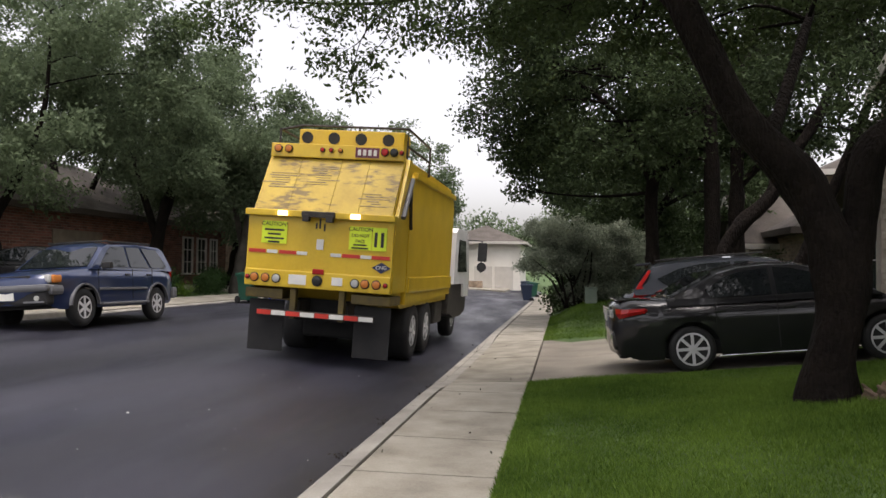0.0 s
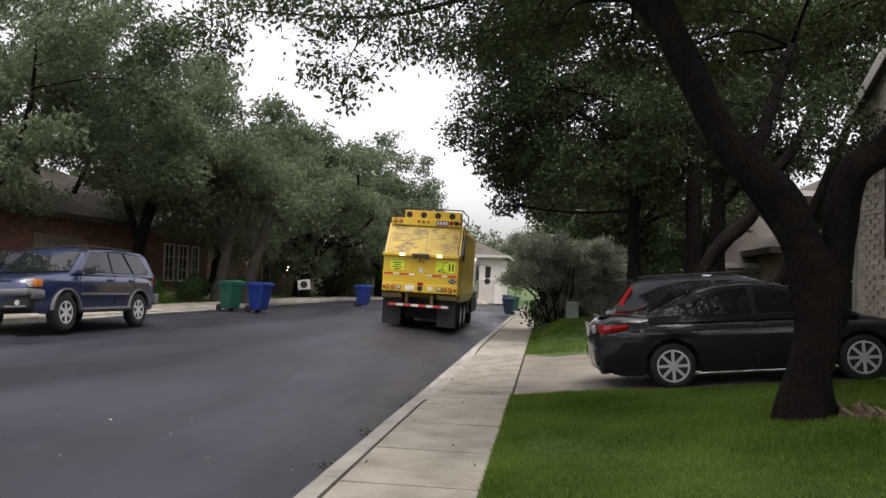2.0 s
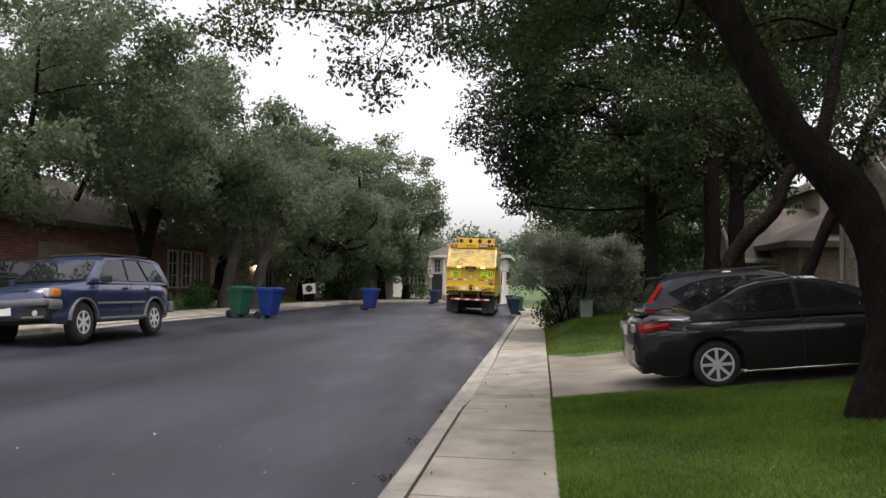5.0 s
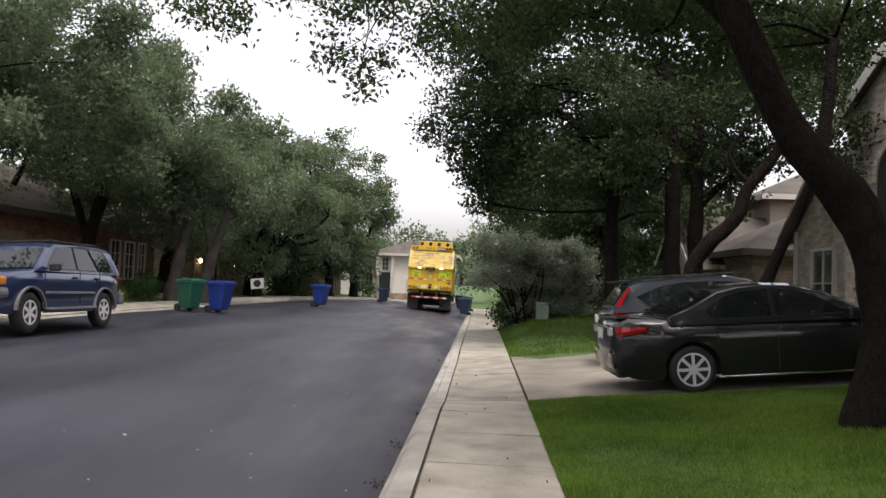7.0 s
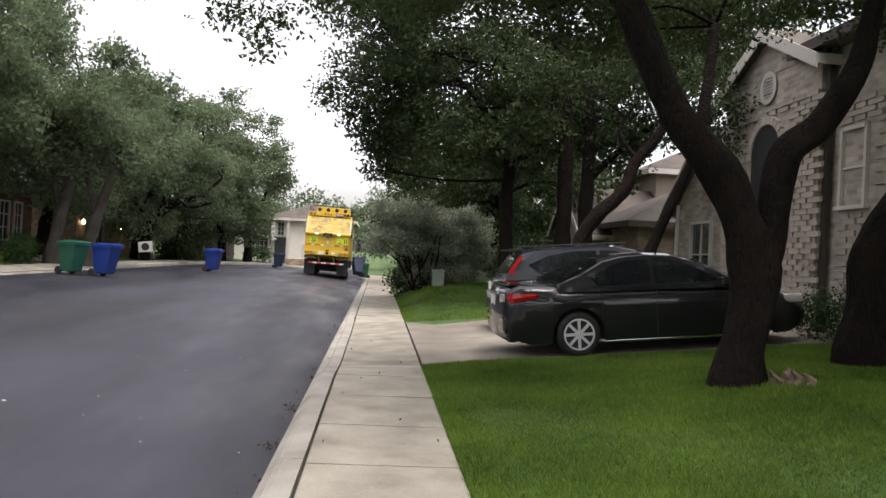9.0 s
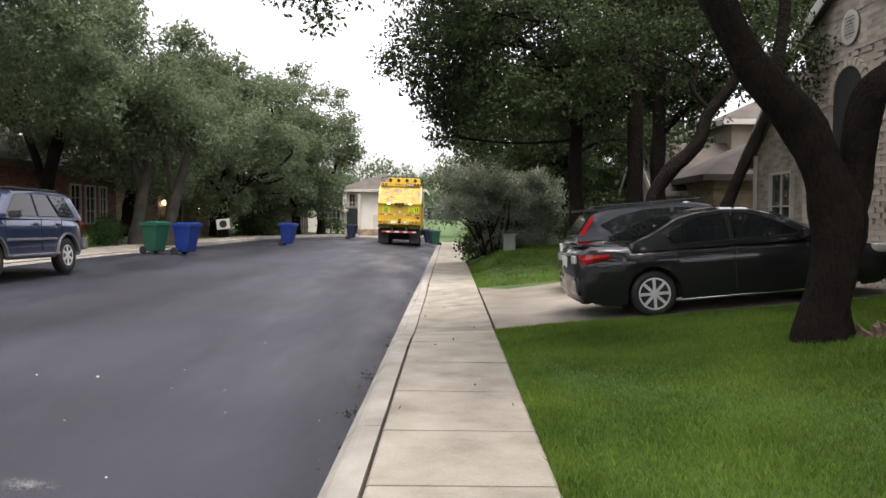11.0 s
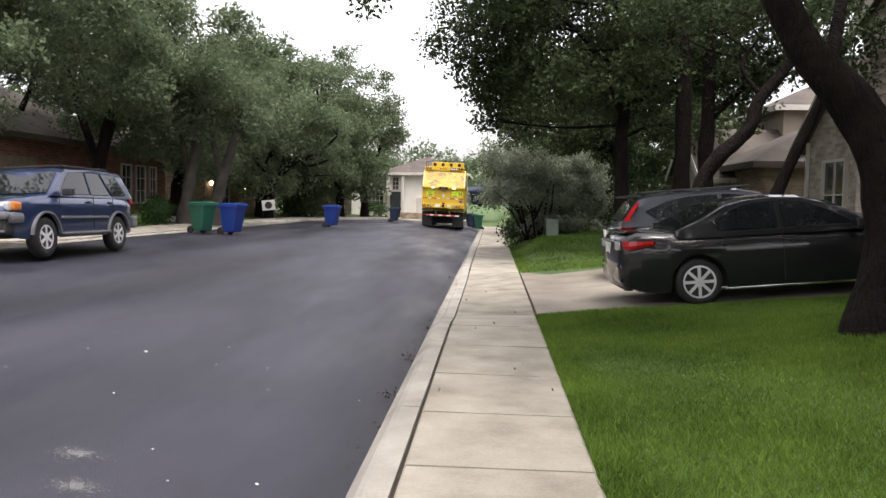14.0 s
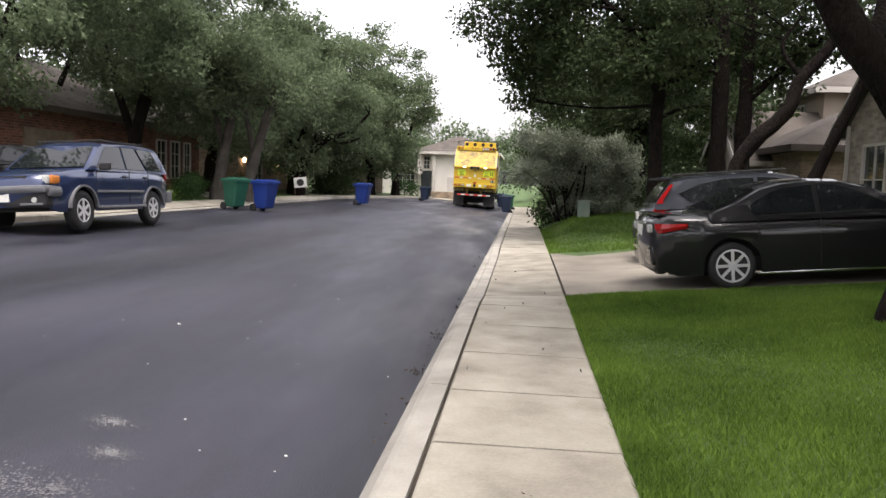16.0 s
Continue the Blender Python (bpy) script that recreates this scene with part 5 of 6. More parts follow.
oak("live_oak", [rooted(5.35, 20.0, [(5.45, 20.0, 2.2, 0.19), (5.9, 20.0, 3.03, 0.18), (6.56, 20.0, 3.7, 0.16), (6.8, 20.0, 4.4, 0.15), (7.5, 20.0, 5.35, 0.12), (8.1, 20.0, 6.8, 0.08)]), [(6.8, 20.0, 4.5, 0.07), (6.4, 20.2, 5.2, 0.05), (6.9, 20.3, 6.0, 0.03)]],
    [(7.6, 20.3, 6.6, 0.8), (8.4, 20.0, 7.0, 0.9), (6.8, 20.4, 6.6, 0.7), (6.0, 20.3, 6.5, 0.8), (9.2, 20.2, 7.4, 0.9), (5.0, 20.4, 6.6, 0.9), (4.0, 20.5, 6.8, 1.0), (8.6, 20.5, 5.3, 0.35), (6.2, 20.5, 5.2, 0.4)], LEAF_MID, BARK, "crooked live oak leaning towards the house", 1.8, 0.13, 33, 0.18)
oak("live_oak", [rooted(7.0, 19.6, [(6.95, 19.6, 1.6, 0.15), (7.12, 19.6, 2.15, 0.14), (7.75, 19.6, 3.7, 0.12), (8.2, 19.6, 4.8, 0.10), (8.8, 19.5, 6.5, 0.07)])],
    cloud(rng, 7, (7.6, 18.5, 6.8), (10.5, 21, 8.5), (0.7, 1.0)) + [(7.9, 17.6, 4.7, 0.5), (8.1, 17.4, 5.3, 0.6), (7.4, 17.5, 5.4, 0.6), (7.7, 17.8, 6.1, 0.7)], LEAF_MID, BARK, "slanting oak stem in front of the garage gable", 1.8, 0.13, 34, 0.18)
# farther oaks on the right-hand side of the street
for k, (x, y, h, s) in enumerate(((5.0, 33, 10.5, 4.2), (4.6, 43, 10.0, 4.2), (5.5, 53, 9.5, 4.5), (12, 44, 9, 4.0))):
    z0 = ground_z(x, y)
    oak("live_oak", [rooted(x, y, [(x + 0.1, y, z0 + 2.2, 0.24), (x - 0.4, y, z0 + 4.5, 0.18), (x - 0.8, y, z0 + 7, 0.1)]), [(x, y, z0 + 2.6, 0.14), (x + 1.4, y, z0 + 5, 0.1), (x + 2, y, z0 + 7, 0.05)]],
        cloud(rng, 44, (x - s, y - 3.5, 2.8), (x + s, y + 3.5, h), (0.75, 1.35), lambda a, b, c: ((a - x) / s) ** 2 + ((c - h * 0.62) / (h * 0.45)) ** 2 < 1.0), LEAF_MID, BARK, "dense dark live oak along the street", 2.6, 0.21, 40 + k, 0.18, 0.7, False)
# left side of the street
LEFT = (
    (-16.5, 13.5, 11.6, 4.8, 3.4, 26), (-15.2, 21.5, 12.2, 5.1, 3.7, 34), (-13.4, 27.5, 10.9, 4.2, 3.7, 28), (-18.5, 30, 13.0, 5.0, 4.0, 20),
    (-14.0, 36.0, 11.4, 4.7, 3.0, 32), (-11.8, 42.0, 10.1, 4.0, 2.4, 28), (-11.3, 47.5, 11.0, 3.8, 2.3, 28), (-9.8, 53.5, 11.7, 3.9, 2.3, 34), (-14.5, 50, 11.3, 4.5, 2.8, 18), (-8.6, 56.5, 9.4, 2.5, 2.8, 11))
for k, (x, y, h, s, low, n) in enumerate(LEFT):
    z0 = ground_z(x, y)
    lean = -0.6 if k % 2 else 0.7
    keep = lambda a, b, c: ((a - x) / s) ** 2 + ((b - y) / s) ** 2 * 0.7 + ((c - (h + low) / 2) / ((h - low) / 2 + 0.4)) ** 2 < 1.05
    limbs = [[(x, y, z0 - 0.1, 0.34), (x + 0.1 * lean, y, z0 + 1.4, 0.24), (x + 0.7 * lean, y, z0 + 3.2, 0.2), (x + 1.6 * lean, y, z0 + 5.5, 0.12), (x + 1.8 * lean, y, z0 + 7.2, 0.07), (x + 1.3 * lean, y, h - 1.6, 0.03)],
             [(x + 0.3 * lean, y, z0 + 1.8, 0.15), (x - 1.0 * lean, y + 0.4, z0 + 3.8, 0.12), (x - 2.0 * lean, y + 0.6, z0 + 5.8, 0.07), (x - 2.4 * lean, y + 0.4, h - 2.6, 0.03)]]
    oak("live_oak", limbs, cloud(rng, int(n * 2.3), (x - s, y - s, low), (x + s, y + s, h), (0.62, 1.15), keep), LEAF_LEFT, BARK, "broad live oak across the street, light and haze in its leaf colour", 3.0, 0.16 if y < 32 else 0.21, 60 + k, 0.16, 0.66, y < 32, 4)
# pale twin stems by the far house fronts
for x, y, lean in ((-10.8, 29.6, 0.45), (-9.75, 30.0, 0.75)):
    z0 = ground_z(x - 0.8, y)
    oak("live_oak", [[(x - 0.25, y, z0 - 0.1, 0.30), (x - 0.1, y, 2.0, 0.20), (x + lean * 0.5, y, 3.6, 0.17), (x + lean, y, 5.0, 0.12)], [(x, y, 2.6, 0.12), (x - 0.5, y + 0.2, 4.4, 0.1), (x - 0.9, y, 5.6, 0.06)]],
        cloud(rng, 26, (x - 2.4, y - 1.8, 4.3), (x + 2.4, y + 2.5, 6.6), (0.5, 0.9)), LEAF_LEFT, BARK_PALE, "pale-stemmed live oak on the lawn across the street", 2.0, 0.16, int(100 - x), 0.22)
oak("live_oak", [rooted(-11.2, 41.0, [(-11.1, 41.0, 2.2, 0.26), (-10.6, 41.0, 3.1, 0.22), (-9.6, 41.0, 3.9, 0.17), (-8.6, 41.2, 4.2, 0.12), (-7.6, 41.3, 5.2, 0.06)]),
                 [(-11.1, 41.0, 2.5, 0.18), (-12.2, 41.0, 3.3, 0.15), (-13.4, 41.2, 3.6, 0.12), (-14.4, 41.0, 4.6, 0.06)], [(-10.6, 41.0, 3.1, 0.14), (-10.2, 40.8, 4.2, 0.11), (-10.6, 40.9, 5.6, 0.07)], [(-9.6, 41.0, 3.9, 0.1), (-8.9, 40.8, 3.6, 0.07), (-7.9, 40.6, 3.9, 0.04)]],
    cloud(rng, 26, (-14.5, 40.0, 4.4), (-7.2, 42.5, 6.4), (0.55, 0.95)), LEAF_LEFT, BARK, "low crooked live oak with spreading dark limbs", 2.6, 0.19, 55, 0.18, 0.66, False)
# tree line that closes the street
far_puffs = cloud(rng, 60, (-22, 84, 2.0), (40, 96, 9.0), (2.2, 3.6), lambda x, y, z: z < 7.5 + 1.5 * math.sin(x * 0.5))
far = leaf_mesh("far_woods", puff_leaves(far_puffs, 2.2, 0.45, rng, 0.5), 0.45, rng)
tagged(put("far_woods", far, LEAF_LEFT), "distant tree tops beyond the houses", "woods", kind="stuff")
# Rows at both sides, plus an unseen one behind the camera to cut skylight.
side_puffs = cloud(rng, 50, (-42, -6, 2.0), (-26, 60, 11.0), (2.2, 3.2)) + cloud(rng, 30, (22, 0, 2.0), (30, 60, 10.0), (2.2, 3.2)) + cloud(rng, 30, (-30, -26, 2.0), (30, -18, 10.0), (2.2, 3.2))
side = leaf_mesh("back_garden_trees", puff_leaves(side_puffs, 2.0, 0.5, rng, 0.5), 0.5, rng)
tagged(put("back_garden_trees", side, LEAF_MID), "tree tops around the street, with an added row behind the camera", "woods", kind="stuff")


# ---- shrubs ----
def shrub(name, puffs, stems, leaf, label, density, size, seed, category="shrub", wood=BARK):
    rng = np.random.default_rng(seed)
    x, y = puffs[0][0], puffs[0][1]
    base = Vector((x, y, ground_z(x, y)))
    sh = empty(name, Matrix.Translation(base), label, category)
    if stems:
        for i in range(stems):
            bm = bmesh.new()
            p = puffs[i % len(puffs)]
            a = Vector((float(rng.uniform(-0.5, 0.5)), float(rng.uniform(-0.3, 0.3)), -0.05))
            c = Vector(p[:3]) - base
            tube(bm, [a, a.lerp(c, 0.5) + Vector((0.1, 0, 0.2)), c], [0.05, 0.035, 0.015], 6)
            part("stem", bm, wood, sh)
    pts = puff_leaves([(a - base.x, b - base.y, c - base.z, r) for a, b, c, r in puffs], density, size, rng, 0.10, 8, 0.9)
    tagged(put("foliage", leaf_mesh("foliage", pts, size, rng, -0.5), leaf, sh), kind="stuff")
    return sh


sage = [(2.0, 29.2, 2.4, 0.6)] + cloud(rng, 60, (0.2, 28.1, 1.9), (2.8, 29.8, 3.75), (0.15, 0.34), lambda x, y, z: ((x - 1.5) / 1.35) ** 2 + ((z - 2.55) / 1.15) ** 2 < 1 + 0.35 * math.sin(7 * x + 3 * z))
sage += cloud(rng, 42, (2.4, 28.3, 1.9), (4.7, 29.8, 3.6), (0.15, 0.32), lambda x, y, z: ((x - 3.5) / 1.1) ** 2 + ((z - 2.45) / 1.1) ** 2 < 1 + 0.35 * math.sin(6 * x - 4 * z))
sage += cloud(rng, 22, (1.9, 28.3, 2.0), (3.3, 29.7, 3.2), (0.16, 0.34))
sage += cloud(rng, 34, (1.7, 28.7, 0.9), (4.4, 29.9, 2.2), (0.18, 0.34)) + [(2.6, 29.4, 2.4, 0.6), (3.5, 29.3, 2.4, 0.6)]
shrub("undergrowth", cloud(rng, 26, (1.3, 30.4, 0.5), (7.5, 31.6, 1.9), (0.5, 0.75)), 0, LEAF_MID, "dark undergrowth behind the sage bush", 2.4, 0.13, 72)
shrub("sage_bush", sage, 12, LEAF_SAGE, "large silvery sage bush at the lawn's edge", 4.0, 0.085, 71)
shrub("shrub", [(5.2, 27.5, 1.7, 0.9), (6.2, 27.5, 1.9, 0.9), (7.2, 27.0, 1.7, 0.9), (5.8, 27.0, 1.2, 0.7), (8.0, 26.5, 1.6, 0.9)], 6, LEAF_MID, "dark green shrubs in the shade of the oaks", 2.4, 0.11, 72)
shrub("garden_shrubs", cloud(rng, 16, (1.9, 52.0, 0.9), (6.5, 54.5, 2.3), (0.45, 0.8)), 0, LEAF_MID, "dark shrubs beyond a driveway up the street", 2.4, 0.14, 75)
shrub("garden_shrubs", cloud(rng, 30, (1.9, 32.5, 0.7), (3.2, 44.0, 1.9), (0.4, 0.7)), 0, LEAF_MID, "dark shrubs along the footpath up the street", 2.4, 0.13, 76)
shrub("thicket", cloud(rng, 16, (-12.2, 45.2, 1.2), (-9.6, 47.0, 3.0), (0.5, 0.85)), 0, LEAF_MID, "dark rounded thicket in a garden across the street", 2.6, 0.14, 74)
shrub("clipped_bush", [(8.2, 13.0, 1.15, 0.5), (8.7, 12.7, 1.2, 0.55), (9.3, 12.6, 1.15, 0.55), (7.8, 13.4, 1.1, 0.45)], 0, LEAF_HEDGE, "rounded clipped bush by the house wall", 2.6, 0.06, 73)
for k, (x, y, n) in enumerate(((-11.9, 26.6, 5), (-11.4, 29.0, 6), (-11.6, 35.0, 5), (-12.6, 32.2, 4), (-14.0, 37.5, 4))):
    zz = ground_z(x, y)
    shrub("hedge", [(x - 0.75 * i * 0.4, y + 0.7 * i - 1.2, zz + 0.42, 0.5) for i in range(n)], 0, LEAF_HEDGE, "low dark hedge in front of a house", 2.6, 0.09, 80 + k, "hedge")
for k, (x, y, r) in enumerate(((-11.6, 23.9, 0.35), (-11.9, 25.0, 0.4), (-11.3, 26.0, 0.3))):
    shrub("ground_cover", [(x, y, ground_z(x, y) + 0.2, r), (x - 0.6, y + 0.3, ground_z(x, y) + 0.25, r), (x - 1.2, y, ground_z(x, y) + 0.3, r)], 0, BLADE, "bright green planting behind the footpath", 2.4, 0.08, 90 + k)
shrub("round_bush", [(-8.6, 60.2, 1.3, 0.8), (-8.0, 60.4, 1.2, 0.7)], 0, LEAF_HEDGE, "round bush in front of the white house", 2.4, 0.12, 96)


# ---- houses ----
def window(parent, at, w, h, face, bars=(1, 2), mat=TRIM):
    """A framed window standing proud of a wall; face: outward normal, 'x-' 'x+' or 'y-'."""
    turn = {"y-": 0, "x-": -90, "x+": 90}[face]
    win = new("window")
    win.empty_display_size = 0.1
    win.parent = parent
    win.matrix_basis = pose(*at, 0, 0, turn)
    f = 0.07
    frame_bm = boxes(((-w / 2, -0.03, 0), (f, 0.10, h + f)), ((w / 2, -0.03, 0), (f, 0.10, h + f)), ((0, -0.03, h / 2), (w, 0.10, f)), ((0, -0.05, -h / 2), (w + 0.2, 0.14, f)))
    for i in range(1, bars[0] + 1):
        add_box(frame_bm, (-w / 2 + w * i / (bars[0] + 1), -0.02, 0), (0.035, 0.06, h))
    for i in range(1, bars[1] + 1):
        add_box(frame_bm, (0, -0.02, -h / 2 + h * i / (bars[1] + 1)), (w, 0.06, 0.035))
    part("frame", frame_bm, mat, win)
    part("pane", boxes(((0, 0.01, 0), (w, 0.03, h))), PANE, win)
    return win


def gable_roof(parent, x0, x1, y0, y1, z, rise, along, over=0.4, mat=SHINGLE, trim=TRIM):
    """A gabled roof with fascia; along: the ridge's axis, 'x' or 'y'."""
    t = 0.14
    if along == "y":
        c, h = (x0 + x1) / 2, (x1 - x0) / 2 + over
        pts = [(c - h, z - over * rise / ((x1 - x0) / 2)), (c, z + rise), (c + h, z - over * rise / ((x1 - x0) / 2))]
        low = [(u, v - t) for u, v in pts[::-1]]
        roof = part("roof", prism(pts + low, 1, y0 - over, y1 + over), mat, parent)
        for y in (y0 - over - 0.03, y1 + over + 0.005):
            part("barge_board", prism([(u, v + 0.01) for u, v in pts] + [(u, v - 0.12) for u, v in low], 1, y, y + 0.028), trim, roof)
        for u in (c - h, c + h):
            part("fascia", boxes(((u, (y0 + y1) / 2, pts[0][1] - 0.09), (0.05, y1 - y0 + 2 * over, 0.18))), trim, roof)
        part("gable", prism([(x0, z - 0.02), ((x0 + x1) / 2, z + rise - 0.15), (x1, z - 0.02)], 1, y0, y1), WALL_NOW[0], parent)
    else:
        c, h = (y0 + y1) / 2, (y1 - y0) / 2 + over
        pts = [(c - h, z - over * rise / ((y1 - y0) / 2)), (c, z + rise), (c + h, z - over * rise / ((y1 - y0) / 2))]
        low = [(u, v - t) for u, v in pts[::-1]]
        roof = part("roof", prism(pts + low, 0, x0 - over, x1 + over), mat, parent)
        for x in (x0 - over - 0.03, x1 + over + 0.005):
            part("barge_board", prism([(u, v + 0.01) for u, v in pts] + [(u, v - 0.12) for u, v in low], 0, x, x + 0.028), trim, roof)
        for u in (c - h, c + h):
            part("fascia", boxes((((x0 + x1) / 2, u, pts[0][1] - 0.09), (x1 - x0 + 2 * over, 0.05, 0.18))), trim, roof)
        part("gable", prism([(y0, z - 0.02), ((y0 + y1) / 2, z + rise - 0.15), (y1, z - 0.02)], 0, x0, x1), WALL_NOW[0], parent)
    return roof


def hip_roof(parent, x0, x1, y0, y1, z, rise, over=0.45, mat=SHINGLE, trim=BROWN):
    bm = bmesh.new()
    x0, x1, y0, y1 = x0 - over, x1 + over, y0 - over, y1 + over
    if x1 - x0 > y1 - y0:
        d = (y1 - y0) / 2
        ridge = [(x0 + d, (y0 + y1) / 2, z + rise), (x1 - d, (y0 + y1) / 2, z + rise)]
        order = ((0, 1, 5, 4), (1, 2, 5), (2, 3, 4, 5), (3, 0, 4))
    else:
        d = (x1 - x0) / 2
        ridge = [((x0 + x1) / 2, y0 + d, z + rise), ((x0 + x1) / 2, y1 - d, z + rise)]
        order = ((0, 1, 4), (1, 2, 5, 4), (2, 3, 5), (3, 0, 4, 5))
    v = [bm.verts.new(p) for p in [(x0, y0, z), (x1, y0, z), (x1, y1, z), (x0, y1, z)] + ridge]
    for f in order:
        bm.faces.new([v[i] for i in f])
    lo = [bm.verts.new((p[0], p[1], z - 0.16)) for p in ((x0, y0), (x1, y0), (x1, y1), (x0, y1))]
    bm.faces.new(lo[::-1])
    for i in range(4):
        bm.faces.new((v[i], lo[i], lo[(i + 1) % 4], v[(i + 1) % 4]))
    roof = part("roof", bm, mat, parent)
    for c, s in ((((x0 + x1) / 2, y0, z - 0.08), (x1 - x0 + 0.06, 0.05, 0.2)), ((x0, (y0 + y1) / 2, z - 0.08), (0.05, y1 - y0 + 0.06, 0.2)), ((x1, (y0 + y1) / 2, z - 0.08), (0.05, y1 - y0 + 0.06, 0.2))):
        part("gutter", boxes((c, s)), trim, roof)
    return roof


WALL_NOW = [STONE_WALL]


def walls(parent, x0, x1, y0, y1, z0, z1, mat):
    return part("wall", boxes((((x0 + x1) / 2, (y0 + y1) / 2, (z0 + z1) / 2), (x1 - x0, y1 - y0, z1 - z0))), mat, parent)


def brick_face(parent, plane, at, a0, a1, z0, z1, holes, course=0.105, length=0.42, limit=300):
    """Rough-faced bricks set proud of a wall, course by course."""
    rng = np.random.default_rng(int(abs(at) * 100) + int(a0 * 10))
    meshes = []
    for k in range(4):
        bm = bmesh.new()
        add_box(bm, (0, 0, 0), (length * (0.98 - 0.12 * k), 0.05, course - 0.014))
        for v in bm.verts:
            v.co += Vector(rng.uniform(-0.005, 0.005, 3).tolist())
        me = bpy.data.meshes.new("brick")
        bm.to_mesh(me)
        bm.free()
        me.materials.append(STONE)
        meshes.append(me)
    made = 0
    z, row = z0 + course / 2, 0
    while z < z1 - course / 2:
        a = a0 + (0.0 if row % 2 else length / 2)
        while a < a1 - length / 2 and made < limit:
            if not any(h[0] < a + 0.2 and a - 0.2 < h[1] and h[2] < z < h[3] for h in holes):
                ob = new("brick", meshes[int(rng.integers(4))])
                ob.parent = parent
                push = float(rng.uniform(-0.012, 0.010))
                ob.matrix_basis = pose(at + push, a, z, 0, 0, 90) if plane == "x" else pose(a, at + push, z)
                made += 1
            a += length
        z += course
        row += 1


# stone-faced house beside the driveway: tower, garage wing and main block
tower = empty("house", pose(0, 0, 0), "two-storey pale brick house with an arched tower gable", "house")
TX, TY = 8.4, 14.55
tower_wall = walls(tower, TX, TX + 3.2, TY, TY + 3.9, 0.3, 5.9, STONE_WALL)
WALL_NOW[0] = STONE_WALL
gable_roof(tower, TX, TX + 6.0, TY, TY + 3.9, 5.9, 0.95, "x", 0.22)
walls(tower, TX + 0.25, TX + 10, TY - 9, TY - 0.01, 0.3, 6.1, STONE_WALL)
hip_roof(tower, TX + 0.25, TX + 10, TY - 9, TY + 0.4, 6.1, 2.4)
part("downspout", boxes(((TX + 0.12, TY - 0.09, 3.3), (0.11, 0.11, 5.6)), bevel=0.015), BROWN, tower)
window(tower, (TX + 0.25, TY - 0.75, 3.7), 0.7, 1.4, "x-", (0, 1), TRIM)
window(tower, (TX + 0.25, TY - 4.5, 3.75), 0.9, 1.5, "x-", (1, 2), TRIM)
# arched window and oval vent on the street face of the tower
arch_pts = [(TY + 1.3, 2.6), (TY + 2.5, 2.6)] + [(TY + 1.9 + 0.6 * math.cos(a), 4.25 + 0.6 * math.sin(a)) for a in [math.pi * i / 12 for i in range(13)]]
part("arched_recess", prism(arch_pts, 0, TX - 0.045, TX + 0.02), BLACK, tower, "dark arched tower window")
for i in range(14):
    a = math.pi * i / 13
    part("arch_stone", add_box(bmesh.new(), (0, 0, 0), (0.10, 0.14, 0.17), 0.01, pose(TX - 0.03, TY + 1.9 + 0.69 * math.cos(a), 4.25 + 0.69 * math.sin(a), -90 + math.degrees(a))), STONE, tower)
vent = part("oval_vent", lathe(bmesh.new(), [(0.34, TX - 0.055), (0.26, TX - 0.06), (0.26, TX - 0.03)], "x", 24, (0, TY + 1.9, 5.62)), TRIM, tower, "pale round louvred gable vent")
louv = bmesh.new()
for i in range(7):
    add_box(louv, (TX - 0.045, TY + 1.9, 5.42 + 0.065 * i), (0.02, 0.40, 0.03))
part("louvre", louv, CLADDING, vent)
brick_face(tower_wall, "x", TX - 0.02, TY + 0.02, TY + 3.9, 0.5, 5.3, [(TY + 1.1, TY + 2.7, 2.5, 5.05)])
side_wall = walls(tower, TX + 0.235, TX + 0.25, TY - 9, TY - 0.01, 0.3, 5.95, STONE_WALL)
brick_face(side_wall, "x", TX + 0.22, TY - 3.2, TY - 0.1, 0.5, 5.0, [(TY - 1.25, TY - 0.3, 2.9, 4.5)])
# garage wing
GX = 9.3
walls(tower, GX, GX + 6.0, 18.7, 23.5, 0.3, 3.75, STONE_WALL)
gable_roof(tower, GX, GX + 6.0, 18.7, 23.5, 3.75, 1.9, "x", 0.35)
window(tower, (GX - 0.01, 21.6, 2.2), 1.3, 1.75, "x-", (1, 1), TRIM)
part("downspout", boxes(((GX - 0.06, 23.3, 2.0), (0.09, 0.09, 3.3)), bevel=0.01), TRIM, tower)

# tan neighbouring house
tan = empty("house", pose(0, 0, 0), "tan brick house with brown shingle roofs behind the oaks", "house")
WALL_NOW[0] = TAN_SIDING
walls(tan, 8.9, 18, 25.8, 30.6, 0.4, 3.25, TAN_BRICK)
hip_roof(tan, 8.9, 18, 25.8, 30.6, 3.25, 1.5, 0.45, SHINGLE, BROWN)
walls(tan, 8.0, 11.5, 28.8, 33.6, 0.4, 3.1, TAN_SIDING)
gable_roof(tan, 8.0, 11.5, 28.8, 33.6, 3.1, 1.7, "x", 0.35)
part("garage_door", boxes(((7.97, 31.2, 1.6), (0.06, 3.6, 2.1)), bevel=0.01), TRIM, tan)
walls(tan, 11.2, 18, 30.7, 36, 3.1, 5.6, TAN_SIDING)
hip_roof(tan, 11.2, 18, 30.7, 36, 5.6, 1.5, 0.45, SHINGLE, TRIM)
window(tan, (11.19, 33.0, 4.6), 1.1, 1.2, "x-", (1, 1), TRIM)

